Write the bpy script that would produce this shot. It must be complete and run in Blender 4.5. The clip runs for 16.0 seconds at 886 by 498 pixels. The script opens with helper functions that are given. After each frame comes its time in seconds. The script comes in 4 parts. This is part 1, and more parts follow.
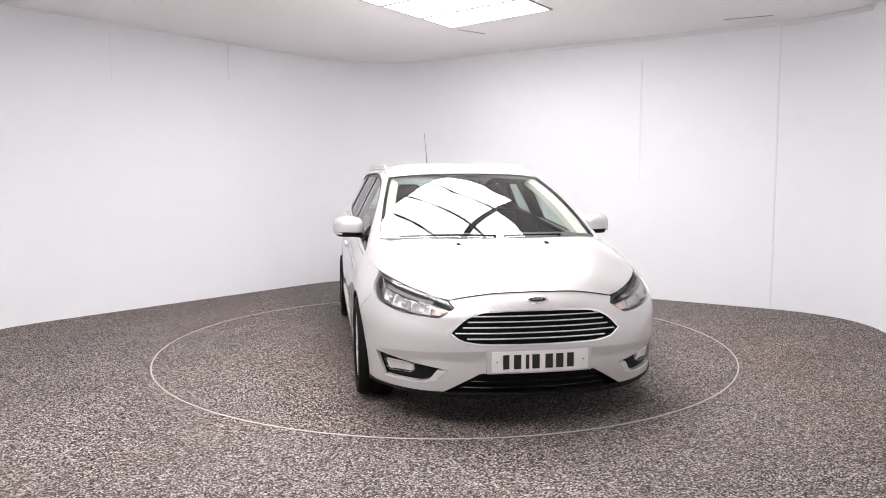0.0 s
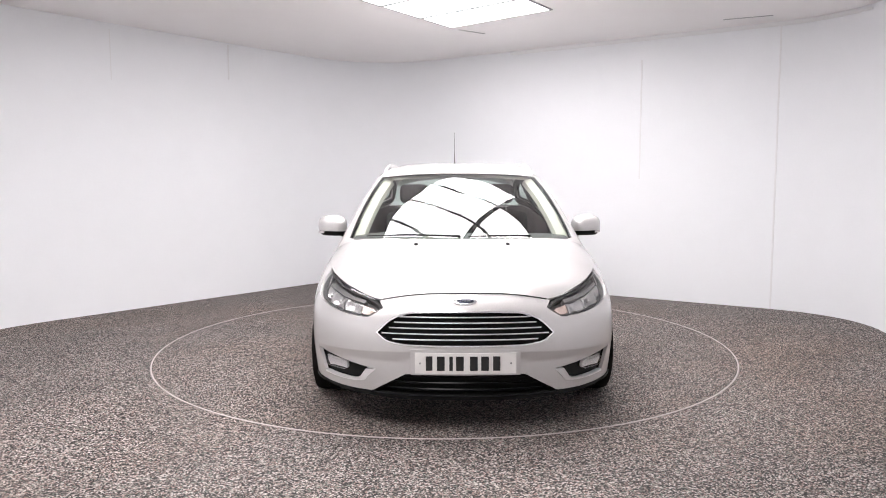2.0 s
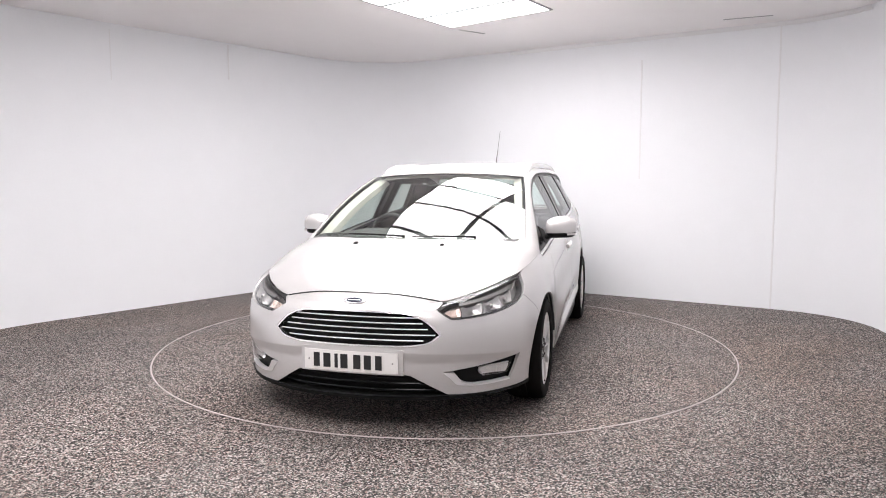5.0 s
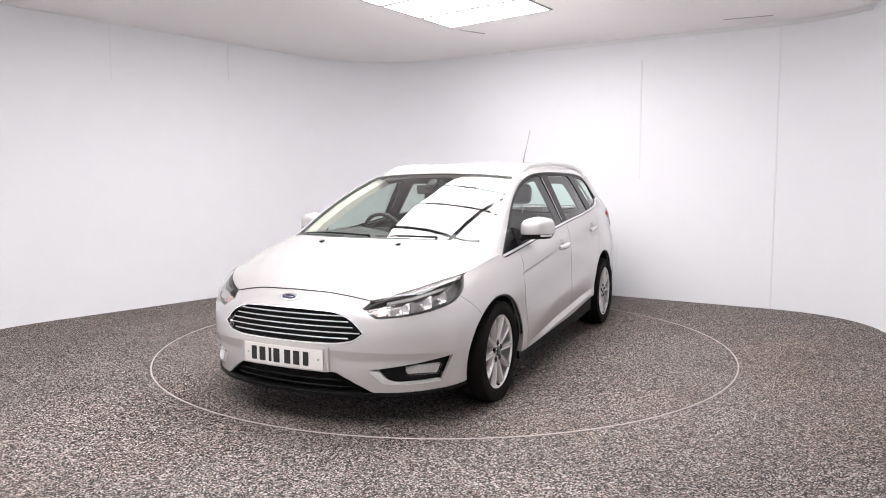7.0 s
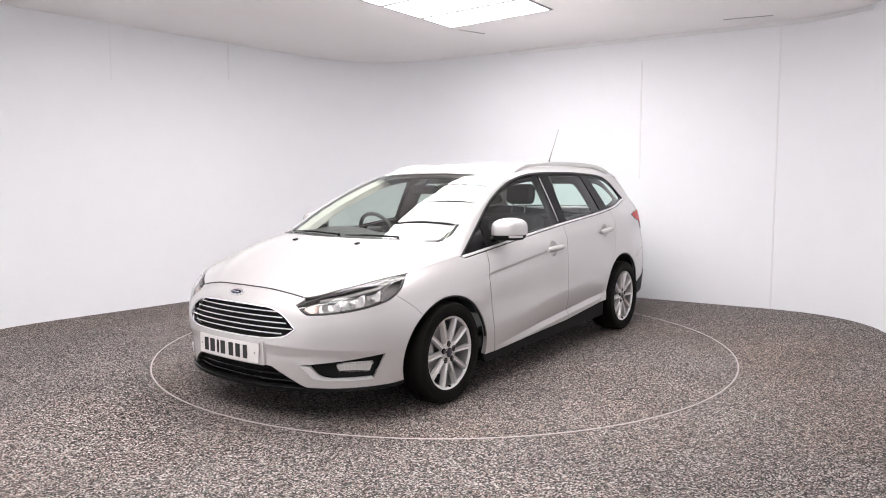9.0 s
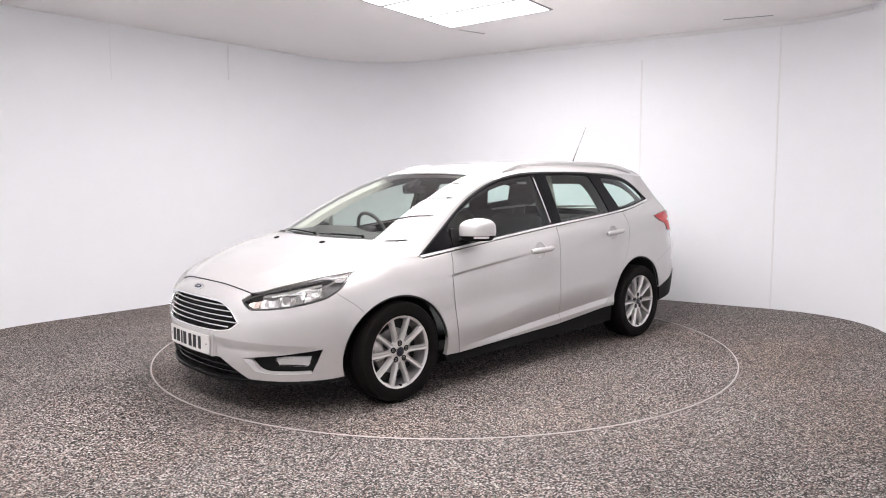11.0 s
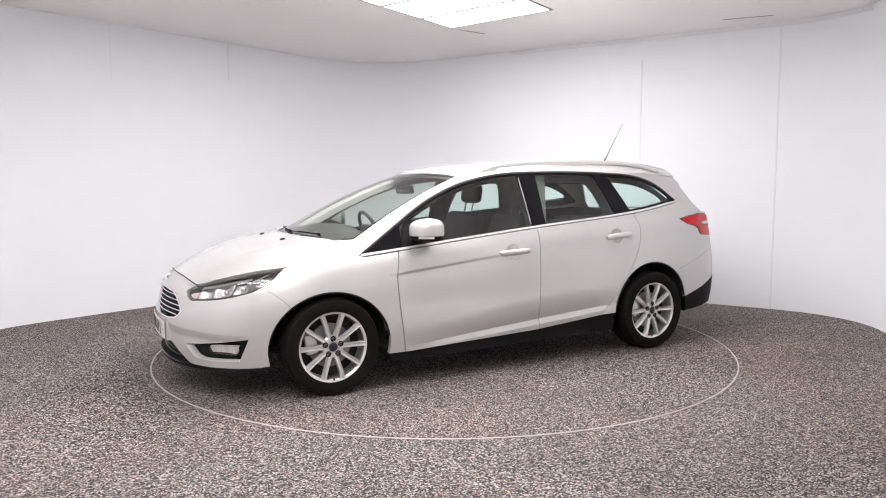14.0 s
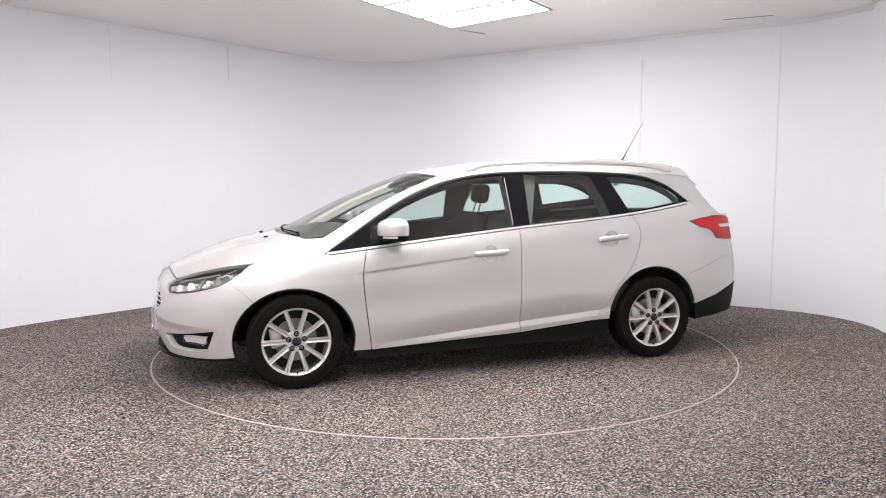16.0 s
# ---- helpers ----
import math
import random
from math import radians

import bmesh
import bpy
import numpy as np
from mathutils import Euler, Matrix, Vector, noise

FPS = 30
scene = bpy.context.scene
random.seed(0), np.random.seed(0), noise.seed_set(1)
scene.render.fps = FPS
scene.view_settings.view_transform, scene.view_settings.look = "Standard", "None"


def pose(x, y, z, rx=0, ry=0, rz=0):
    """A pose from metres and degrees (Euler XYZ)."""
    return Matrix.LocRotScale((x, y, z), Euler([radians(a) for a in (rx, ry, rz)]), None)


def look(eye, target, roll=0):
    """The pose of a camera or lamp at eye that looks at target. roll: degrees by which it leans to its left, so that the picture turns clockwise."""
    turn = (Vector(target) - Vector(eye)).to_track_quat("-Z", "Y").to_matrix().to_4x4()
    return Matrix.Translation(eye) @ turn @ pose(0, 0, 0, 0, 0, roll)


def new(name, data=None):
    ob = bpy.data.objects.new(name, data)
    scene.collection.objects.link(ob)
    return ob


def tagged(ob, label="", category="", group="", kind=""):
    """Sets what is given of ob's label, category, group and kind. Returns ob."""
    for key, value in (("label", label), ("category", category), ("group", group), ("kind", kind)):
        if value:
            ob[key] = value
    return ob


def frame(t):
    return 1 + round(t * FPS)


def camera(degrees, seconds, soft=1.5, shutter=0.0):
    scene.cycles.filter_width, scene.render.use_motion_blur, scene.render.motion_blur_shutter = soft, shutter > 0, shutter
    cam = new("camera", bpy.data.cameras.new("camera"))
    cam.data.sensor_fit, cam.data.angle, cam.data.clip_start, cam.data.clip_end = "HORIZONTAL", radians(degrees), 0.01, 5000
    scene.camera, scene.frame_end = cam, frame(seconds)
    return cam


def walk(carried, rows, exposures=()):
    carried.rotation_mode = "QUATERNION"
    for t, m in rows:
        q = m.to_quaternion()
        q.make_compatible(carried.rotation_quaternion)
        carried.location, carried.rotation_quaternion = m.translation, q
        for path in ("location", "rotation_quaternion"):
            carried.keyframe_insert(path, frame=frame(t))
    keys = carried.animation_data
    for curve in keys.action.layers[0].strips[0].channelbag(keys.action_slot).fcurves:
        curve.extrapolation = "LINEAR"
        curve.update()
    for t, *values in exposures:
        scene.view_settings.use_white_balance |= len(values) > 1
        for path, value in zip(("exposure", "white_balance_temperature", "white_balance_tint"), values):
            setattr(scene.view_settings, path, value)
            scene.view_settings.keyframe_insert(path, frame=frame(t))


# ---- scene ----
cam = camera(64.0, 16.0, soft=1.0)
EYE = look((0.0, -5.81, 1.316), (-0.0097, 0.0, 0.7704), -0.15)
walk(cam, [(0, EYE), (16, EYE)])

# ---- world, lights, exposure ----
scene.view_settings.exposure = 0.06
world = bpy.data.worlds.new("world")
scene.world = world
world.use_nodes = True
world.node_tree.nodes["Background"].inputs[0].default_value = (0.9, 0.92, 1.0, 1)
world.node_tree.nodes["Background"].inputs[1].default_value = 0.05

# ---- materials ----
def material(name, colour, rough=0.5, metal=0.0, coat=0.0, bump=0.0, scale=40.0, vary=0.0, spec=0.5, coat_rough=0.05):
    m = bpy.data.materials.new(name)
    m.use_nodes = True
    t = m.node_tree
    b = t.nodes["Principled BSDF"]
    b.inputs["Base Color"].default_value = (*colour, 1)
    b.inputs["Roughness"].default_value = rough
    b.inputs["Metallic"].default_value = metal
    b.inputs["Coat Weight"].default_value = coat
    b.inputs["Coat Roughness"].default_value = coat_rough
    b.inputs["Specular IOR Level"].default_value = spec
    if vary or bump:
        co = t.nodes.new("ShaderNodeTexCoord")
        n1 = t.nodes.new("ShaderNodeTexNoise")
        n1.inputs["Scale"].default_value = scale
        n1.inputs["Detail"].default_value = 6
        n2 = t.nodes.new("ShaderNodeTexNoise")
        n2.inputs["Scale"].default_value = scale / 14
        t.links.new(co.outputs["Object"], n1.inputs["Vector"])
        t.links.new(co.outputs["Object"], n2.inputs["Vector"])
        mean = t.nodes.new("ShaderNodeMath")
        mean.operation = "ADD"
        t.links.new(n1.outputs["Fac"], mean.inputs[0])
        t.links.new(n2.outputs["Fac"], mean.inputs[1])
        if vary:
            ramp = t.nodes.new("ShaderNodeMapRange")
            ramp.inputs["From Min"].default_value = 0.6
            ramp.inputs["From Max"].default_value = 1.4
            ramp.inputs["To Min"].default_value = 1 - vary
            ramp.inputs["To Max"].default_value = 1 + vary
            hsv = t.nodes.new("ShaderNodeHueSaturation")
            hsv.inputs["Color"].default_value = (*colour, 1)
            t.links.new(mean.outputs[0], ramp.inputs["Value"])
            t.links.new(ramp.outputs[0], hsv.inputs["Value"])
            t.links.new(hsv.outputs[0], b.inputs["Base Color"])
        if bump:
            bp = t.nodes.new("ShaderNodeBump")
            bp.inputs["Strength"].default_value = bump
            bp.inputs["Distance"].default_value = 0.002
            t.links.new(n1.outputs["Fac"], bp.inputs["Height"])
            t.links.new(bp.outputs[0], b.inputs["Normal"])
    return m


def glowing(name, colour, strength):
    m = bpy.data.materials.new(name)
    m.use_nodes = True
    t = m.node_tree
    e = t.nodes.new("ShaderNodeEmission")
    e.inputs[0].default_value = (*colour, 1)
    e.inputs[1].default_value = strength
    t.links.new(e.outputs[0], t.nodes["Material Output"].inputs[0])
    return m


def glass(name, tint, base=0.07):
    """A thin pane: tinted see-through with a mirror gloss that grows at grazing angles."""
    m = bpy.data.materials.new(name)
    m.use_nodes = True
    t = m.node_tree
    clear = t.nodes.new("ShaderNodeBsdfTransparent")
    clear.inputs[0].default_value = (*tint, 1)
    gloss = t.nodes.new("ShaderNodeBsdfGlossy")
    gloss.inputs["Roughness"].default_value = 0.0
    face = t.nodes.new("ShaderNodeLayerWeight")
    face.inputs[0].default_value = 0.5
    power = t.nodes.new("ShaderNodeMath")
    power.operation = "POWER"
    power.inputs[1].default_value = 5.0
    fres = t.nodes.new("ShaderNodeMath")
    fres.operation = "MULTIPLY_ADD"
    fres.inputs[1].default_value = 0.9
    fres.inputs[2].default_value = base
    t.links.new(face.outputs["Facing"], power.inputs[0])
    t.links.new(power.outputs[0], fres.inputs[0])
    mix = t.nodes.new("ShaderNodeMixShader")
    t.links.new(fres.outputs[0], mix.inputs[0])
    t.links.new(clear.outputs[0], mix.inputs[1])
    t.links.new(gloss.outputs[0], mix.inputs[2])
    t.links.new(mix.outputs[0], t.nodes["Material Output"].inputs[0])
    return m


def flake_paint(name, colour):
    """Silver metallic car paint: fine flake under a clear coat."""
    m = material(name, colour, 0.42, 0.42, coat=1.0, coat_rough=0.04)
    t = m.node_tree
    b = t.nodes["Principled BSDF"]
    co = t.nodes.new("ShaderNodeTexCoord")
    v = t.nodes.new("ShaderNodeTexVoronoi")
    v.inputs["Scale"].default_value = 700
    n = t.nodes.new("ShaderNodeTexNoise")
    n.inputs["Scale"].default_value = 3
    t.links.new(co.outputs["Object"], v.inputs["Vector"])
    t.links.new(co.outputs["Object"], n.inputs["Vector"])
    r = t.nodes.new("ShaderNodeMapRange")
    r.inputs["To Min"].default_value = 0.38
    r.inputs["To Max"].default_value = 0.48
    t.links.new(n.outputs["Fac"], r.inputs["Value"])
    t.links.new(r.outputs[0], b.inputs["Roughness"])
    hsv = t.nodes.new("ShaderNodeHueSaturation")
    hsv.inputs["Color"].default_value = (*colour, 1)
    r2 = t.nodes.new("ShaderNodeMapRange")
    r2.inputs["To Min"].default_value = 0.92
    r2.inputs["To Max"].default_value = 1.06
    sep = t.nodes.new("ShaderNodeSeparateColor")
    t.links.new(v.outputs["Color"], sep.inputs[0])
    t.links.new(sep.outputs[0], r2.inputs["Value"])
    t.links.new(r2.outputs[0], hsv.inputs["Value"])
    t.links.new(hsv.outputs[0], b.inputs["Base Color"])
    return m


def pebble_floor(name):
    """Speckled floor: small bonded chips in black, grey, sand and off-white."""
    m = material(name, (0.3, 0.28, 0.26), 0.75)
    t = m.node_tree
    b = t.nodes["Principled BSDF"]
    co = t.nodes.new("ShaderNodeTexCoord")
    v = t.nodes.new("ShaderNodeTexVoronoi")
    v.inputs["Scale"].default_value = 150
    t.links.new(co.outputs["Object"], v.inputs["Vector"])
    sep = t.nodes.new("ShaderNodeSeparateColor")
    t.links.new(v.outputs["Color"], sep.inputs[0])
    ramp = t.nodes.new("ShaderNodeValToRGB")
    ramp.color_ramp.interpolation = "CONSTANT"
    e = ramp.color_ramp.elements
    e[0].position, e[0].color = 0.0, (0.010, 0.009, 0.009, 1)
    e[1].position, e[1].color = 0.34, (0.06, 0.052, 0.05, 1)
    for pos, col in ((0.46, (0.18, 0.15, 0.14)), (0.54, (0.38, 0.33, 0.31)), (0.63, (0.30, 0.36, 0.32)), (0.69, (0.44, 0.30, 0.28)), (0.76, (0.60, 0.54, 0.52)), (0.86, (0.92, 0.87, 0.85))):
        k = e.new(pos)
        k.color = (*col, 1)
    t.links.new(sep.outputs[0], ramp.inputs[0])
    n = t.nodes.new("ShaderNodeTexNoise")
    n.inputs["Scale"].default_value = 1.3
    n.inputs["Detail"].default_value = 5
    t.links.new(co.outputs["Object"], n.inputs["Vector"])
    r = t.nodes.new("ShaderNodeMapRange")
    r.inputs["From Min"].default_value = 0.3
    r.inputs["From Max"].default_value = 0.7
    r.inputs["To Min"].default_value = 0.41
    r.inputs["To Max"].default_value = 0.55
    t.links.new(n.outputs["Fac"], r.inputs["Value"])
    hsv = t.nodes.new("ShaderNodeHueSaturation")
    t.links.new(r.outputs[0], hsv.inputs["Value"])
    t.links.new(ramp.outputs[0], hsv.inputs["Color"])
    stain = t.nodes.new("ShaderNodeTexNoise")
    stain.inputs["Scale"].default_value = 0.55
    stain.inputs["Detail"].default_value = 3
    t.links.new(co.outputs["Object"], stain.inputs["Vector"])
    amount = t.nodes.new("ShaderNodeMapRange")
    amount.inputs["From Min"].default_value = 0.45
    amount.inputs["From Max"].default_value = 0.7
    amount.inputs["To Min"].default_value = 0.3
    amount.inputs["To Max"].default_value = 0.95
    t.links.new(stain.outputs["Fac"], amount.inputs["Value"])
    brown = t.nodes.new("ShaderNodeMix")
    brown.data_type, brown.blend_type = "RGBA", "MULTIPLY"
    brown.inputs[7].default_value = (1.0, 0.86, 0.76, 1)
    t.links.new(amount.outputs[0], brown.inputs[0])
    t.links.new(hsv.outputs[0], brown.inputs[6])
    t.links.new(brown.outputs[2], b.inputs["Base Color"])
    bp = t.nodes.new("ShaderNodeBump")
    bp.invert = True
    bp.inputs["Strength"].default_value = 0.7
    bp.inputs["Distance"].default_value = 0.004
    t.links.new(v.outputs["Distance"], bp.inputs["Height"])
    t.links.new(bp.outputs[0], b.inputs["Normal"])
    return m


WALL = material("white_wall_paint", (0.868, 0.880, 0.905), 0.6, bump=0.05, scale=60, vary=0.012)
CEIL = material("white_ceiling_paint", (0.90, 0.875, 0.875), 0.7, bump=0.05, scale=60, vary=0.012)
TRIM = material("white_trim", (0.82, 0.82, 0.83), 0.45, vary=0.01)
FLOOR = pebble_floor("speckled_chip_floor")
RING = material("pale_metal_ring", (0.46, 0.41, 0.40), 0.45, 0.3, vary=0.08, scale=30)
LIGHT = glowing("light_diffuser", (1.0, 0.957, 0.965), 11.9)
LIGHT_BAR = material("light_frame_bar", (0.30, 0.30, 0.31), 0.5)
PAINT = flake_paint("silver_metallic_paint", (0.585, 0.570, 0.566))
BLACK = material("black_plastic", (0.008, 0.008, 0.008), 0.6, spec=0.15, bump=0.2, scale=300, vary=0.1)
GLOSS_BLACK = material("gloss_black_trim", (0.007, 0.007, 0.008), 0.2, spec=0.16)
RUBBER = material("tyre_rubber", (0.008, 0.0068, 0.0064), 0.8, spec=0.14, bump=0.2, scale=120, vary=0.15)
SEAL = material("rubber_seal", (0.015, 0.015, 0.015), 0.6)
CHROME = material("chrome", (0.84, 0.84, 0.85), 0.16, 0.95)
ALLOY = material("silver_alloy", (0.70, 0.685, 0.675), 0.32, 0.6, coat=0.6, vary=0.03, scale=20)
DARK_METAL = material("dark_brake_metal", (0.10, 0.095, 0.09), 0.5, 0.7, vary=0.2, scale=40)
STEEL = material("brake_disc_steel", (0.34, 0.33, 0.33), 0.45, 0.8, vary=0.15, scale=60)
SHADE_GLASS = glass("tinted_window_glass", (0.85, 0.965, 0.925), 0.11)
SCREEN_GLASS = glass("windscreen_glass", (0.82, 0.88, 0.84), 0.12)
LENS = glass("clear_lamp_lens", (0.95, 0.95, 0.95))
LAMP_DARK = material("lamp_housing", (0.17, 0.165, 0.165), 0.35, 0.2)
REFLECTOR = material("lamp_reflector", (0.52, 0.51, 0.51), 0.3, 0.9)
BRIGHT = material("bright_trim", (0.86, 0.86, 0.87), 0.3, 0.6)
AMBER = material("amber_lamp", (0.62, 0.50, 0.45), 0.25, 0.3)
RED = material("red_lamp_lens", (0.60, 0.006, 0.012), 0.25, spec=0.35)
LAMP_WHITE = material("white_lamp_lens", (0.62, 0.59, 0.59), 0.15)
PLATE = material("number_plate_white", (0.74, 0.72, 0.70), 0.35, vary=0.02)
INK = material("plate_black", (0.012, 0.012, 0.012), 0.5)
CAP_BLUE = material("cap_dark_blue", (0.008, 0.010, 0.022), 0.3, 0.1, coat=0.3)
BADGE_BLUE = material("badge_blue", (0.010, 0.014, 0.04), 0.25, 0.2, coat=0.6)
INNER = material("dark_inner_trim", (0.016, 0.016, 0.016), 0.8, spec=0.2, vary=0.1)
PILLAR = material("grey_pillar_trim", (0.13, 0.125, 0.115), 0.7, vary=0.05)
CLOTH = material("charcoal_cloth", (0.018, 0.018, 0.019), 0.85, bump=0.4, scale=500, vary=0.15)
DASH = material("dark_soft_plastic", (0.035, 0.036, 0.037), 0.6, bump=0.2, scale=350, vary=0.08)
LINING = material("pale_headlining", (0.52, 0.51, 0.46), 0.85, vary=0.03)
UNDER = material("underbody", (0.02, 0.02, 0.02), 0.8)

SLOT = material("ceiling_strip", (0.50, 0.49, 0.49), 0.6, vary=0.03)
BEZEL = material("lamp_bezel", (0.03, 0.03, 0.03), 0.4)

# ---- the car's outer skin as one smooth surface ----
# x forward from the front axle, y to the car's left, z up from the floor
def hermite(xs, ys):
    """A smooth curve through the points, continued straight at its ends."""
    xs, ys = [float(v) for v in xs], [float(v) for v in ys]
    h = [b - a for a, b in zip(xs, xs[1:])]
    d = [(b - a) / k for a, b, k in zip(ys, ys[1:], h)]
    m = [d[0]] + [(d[i] * h[i + 1] + d[i + 1] * h[i]) / (h[i] + h[i + 1]) for i in range(len(h) - 1)] + [d[-1]]
    last = len(h) - 1

    def value(x):
        i = 0
        while i < last and x > xs[i + 1]:
            i += 1
        u = (x - xs[i]) / h[i]
        if u < 0:
            return ys[0] + m[0] * (x - xs[0])
        if u > 1:
            return ys[-1] + m[-1] * (x - xs[-1])
        return ((1 + 2 * u) * (1 - u) ** 2 * ys[i] + u * (1 - u) ** 2 * h[i] * m[i]
                + u * u * (3 - 2 * u) * ys[i + 1] + u * u * (u - 1) * h[i] * m[i + 1])
    return value


# plan point x, y; height of the shoulder; insets at six levels from sill to shoulder
PLAN = (
    (0.905, 0.00, 0.735, 0.026, 0.006, 0.000, 0.020, 0.060, 0.120),
    (0.882, 0.28, 0.722, 0.026, 0.006, 0.000, 0.020, 0.060, 0.115),
    (0.815, 0.49, 0.693, 0.028, 0.008, 0.000, 0.010, 0.045, 0.100),
    (0.690, 0.68, 0.738, 0.026, 0.009, 0.000, 0.010, 0.050, 0.110),
    (0.500, 0.832, 0.782, 0.022, 0.007, 0.000, 0.014, 0.062, 0.126),
    (0.260, 0.904, 0.808, 0.020, 0.006, 0.000, 0.016, 0.065, 0.120),
    (0.000, 0.926, 0.850, 0.025, 0.006, 0.000, 0.018, 0.060, 0.103),
    (-0.30, 0.924, 0.882, 0.018, 0.006, 0.012, 0.020, 0.054, 0.094),
    (-1.00, 0.916, 0.950, 0.014, 0.004, 0.018, 0.022, 0.046, 0.084),
    (-1.60, 0.910, 1.010, 0.010, 0.002, 0.014, 0.022, 0.045, 0.080),
    (-2.30, 0.905, 1.075, 0.012, 0.002, 0.006, 0.030, 0.055, 0.088),
    (-2.65, 0.900, 1.105, 0.015, 0.003, 0.000, 0.030, 0.065, 0.105),
    (-3.05, 0.872, 1.150, 0.020, 0.004, 0.000, 0.030, 0.085, 0.165),
    (-3.31, 0.825, 1.170, 0.030, 0.006, 0.002, 0.035, 0.085, 0.150),
    (-3.51, 0.720, 1.175, 0.040, 0.010, 0.005, 0.040, 0.085, 0.130),
    (-3.62, 0.515, 1.175, 0.050, 0.015, 0.008, 0.050, 0.090, 0.130),
    (-3.665, 0.250, 1.175, 0.050, 0.015, 0.010, 0.055, 0.095, 0.130),
    (-3.675, 0.000, 1.175, 0.050, 0.015, 0.010, 0.055, 0.095, 0.130),
)
LEVELS = (0.0, 0.2, 0.45, 0.7, 0.9, 1.0)
STEPS = [0.0]
for p0, p1 in zip(PLAN, PLAN[1:]):
    STEPS.append(STEPS[-1] + math.hypot(p1[0] - p0[0], p1[1] - p0[1]))
S_END = STEPS[-1]
BOTH = [-STEPS[1]] + STEPS + [2 * S_END - STEPS[-2]]
plan_x = hermite(BOTH, [PLAN[1][0]] + [p[0] for p in PLAN] + [PLAN[-2][0]])
plan_y = hermite(BOTH, [-PLAN[1][1]] + [p[1] for p in PLAN] + [-PLAN[-2][1]])
shoulder = hermite(STEPS, [p[2] for p in PLAN])
insets = [hermite(STEPS, [p[3 + i] for p in PLAN]) for i in range(6)]
SILL = 0.22


def ledge_line(x):
    return 0.262 + (-0.6 - x) * 0.078


def crease_line(x):
    return 0.730 + (-0.4 - x) * 0.105


def sculpt(x, z):
    """The pressed lines of the doors: a tuck over the sill ledge, and an undercut below the shoulder crease."""
    ledge = ledge_line(x)
    depth = 0.024 * min(max((-0.5 - x) / 0.7, 0), 1) * min(max((x + 2.42) / 0.5, 0), 1)
    d = 0.0
    if z > ledge:
        d += depth * max(1 - (z - ledge) / (0.10 + 0.06 * depth / 0.024), 0) ** 1.4
    elif z > ledge - 0.035:
        d += depth * (1 - (ledge - z) / 0.035)
    crease = crease_line(x)
    power = 0.011 * min(max((-0.38 - x) / 0.12, 0), 1) * min(max((x + 1.5) / 0.8, 0), 1)
    v = crease - z
    if power > 0 and v > 0:
        d += power * min(v / 0.014, 1) * math.exp(-v / 0.08)
    return d


def skin(s, z):
    """The left half of the skin: s metres round from the nose, at the height z."""
    top = shoulder(s)
    t = (z - SILL) / (top - SILL)
    w = [f(s) for f in insets]
    if t <= 1:
        inset = hermite(LEVELS, w)(t) if t > -0.05 else w[0] + 0.1 * (-0.05 - t)
    else:
        inset = w[5] + 0.475 * (z - top) + 0.1 * (z - top) ** 2
    x, y = plan_x(s), plan_y(s)
    if 1.8 < s < 4.0 and t < 1:
        inset += sculpt(x, z)
    tx, ty = plan_x(s + 0.01) - plan_x(s - 0.01), plan_y(s + 0.01) - plan_y(s - 0.01)
    n = math.hypot(tx, ty)
    return Vector((x - ty / n * inset, y + tx / n * inset, z))


def s_of(x):
    """The way round to the plan point at x on the flank."""
    a, b = STEPS[3], S_END - 0.3
    for _ in range(40):
        m = (a + b) / 2
        if plan_x(m) > x:
            a = m
        else:
            b = m
    return a

# ---- building helpers ----
def part(name, bm, mat, parent=None, label="", smooth=True):
    me = bpy.data.meshes.new(name)
    bm.to_mesh(me)
    bm.free()
    me.materials.append(mat)
    if smooth:
        me.polygons.foreach_set("use_smooth", [True] * len(me.polygons))
        me.set_sharp_from_angle(angle=radians(38))
    ob = new(name, me)
    ob.parent = parent
    if label:
        tagged(ob, label)
    return ob


def block(bm, size, m=None, bevel=0.0, seg=2):
    r = bmesh.ops.create_cube(bm, size=1, matrix=(m or Matrix()) @ Matrix.Diagonal((*size, 1)))
    if bevel:
        es = {e for v in r["verts"] for e in v.link_edges}
        bmesh.ops.bevel(bm, geom=list(es), offset=bevel, segments=seg, affect="EDGES", profile=0.5)
    return bm


def grid_mesh(bm, rows, close=False):
    vs = [[bm.verts.new(p) for p in row] for row in rows]
    for a, b in zip(vs, vs[1:]):
        n = len(a)
        for i in range(n if close else n - 1):
            j = (i + 1) % n
            if a[i] is not b[i] or a[j] is not b[j]:
                bm.faces.new((a[i], a[j], b[j], b[i]))
    return vs


def tube(bm, pts, r, n=8, flat=1.0):
    """A round bar along pts, with closed ends."""
    pts = [Vector(p) for p in pts]
    rows = []
    for i, p in enumerate(pts):
        d = (pts[min(i + 1, len(pts) - 1)] - pts[max(i - 1, 0)]).normalized()
        a = d.cross(Vector((0, 0, 1)))
        a = a.normalized() if a.length > 1e-4 else Vector((1, 0, 0))
        b = a.cross(d)
        rr = r[i] if isinstance(r, (list, tuple)) else r
        rows.append([p + (a * math.cos(k * math.tau / n) + b * math.sin(k * math.tau / n) * flat) * rr for k in range(n)])
    vs = grid_mesh(bm, rows, True)
    bm.faces.new(vs[0])
    bm.faces.new(list(reversed(vs[-1])))


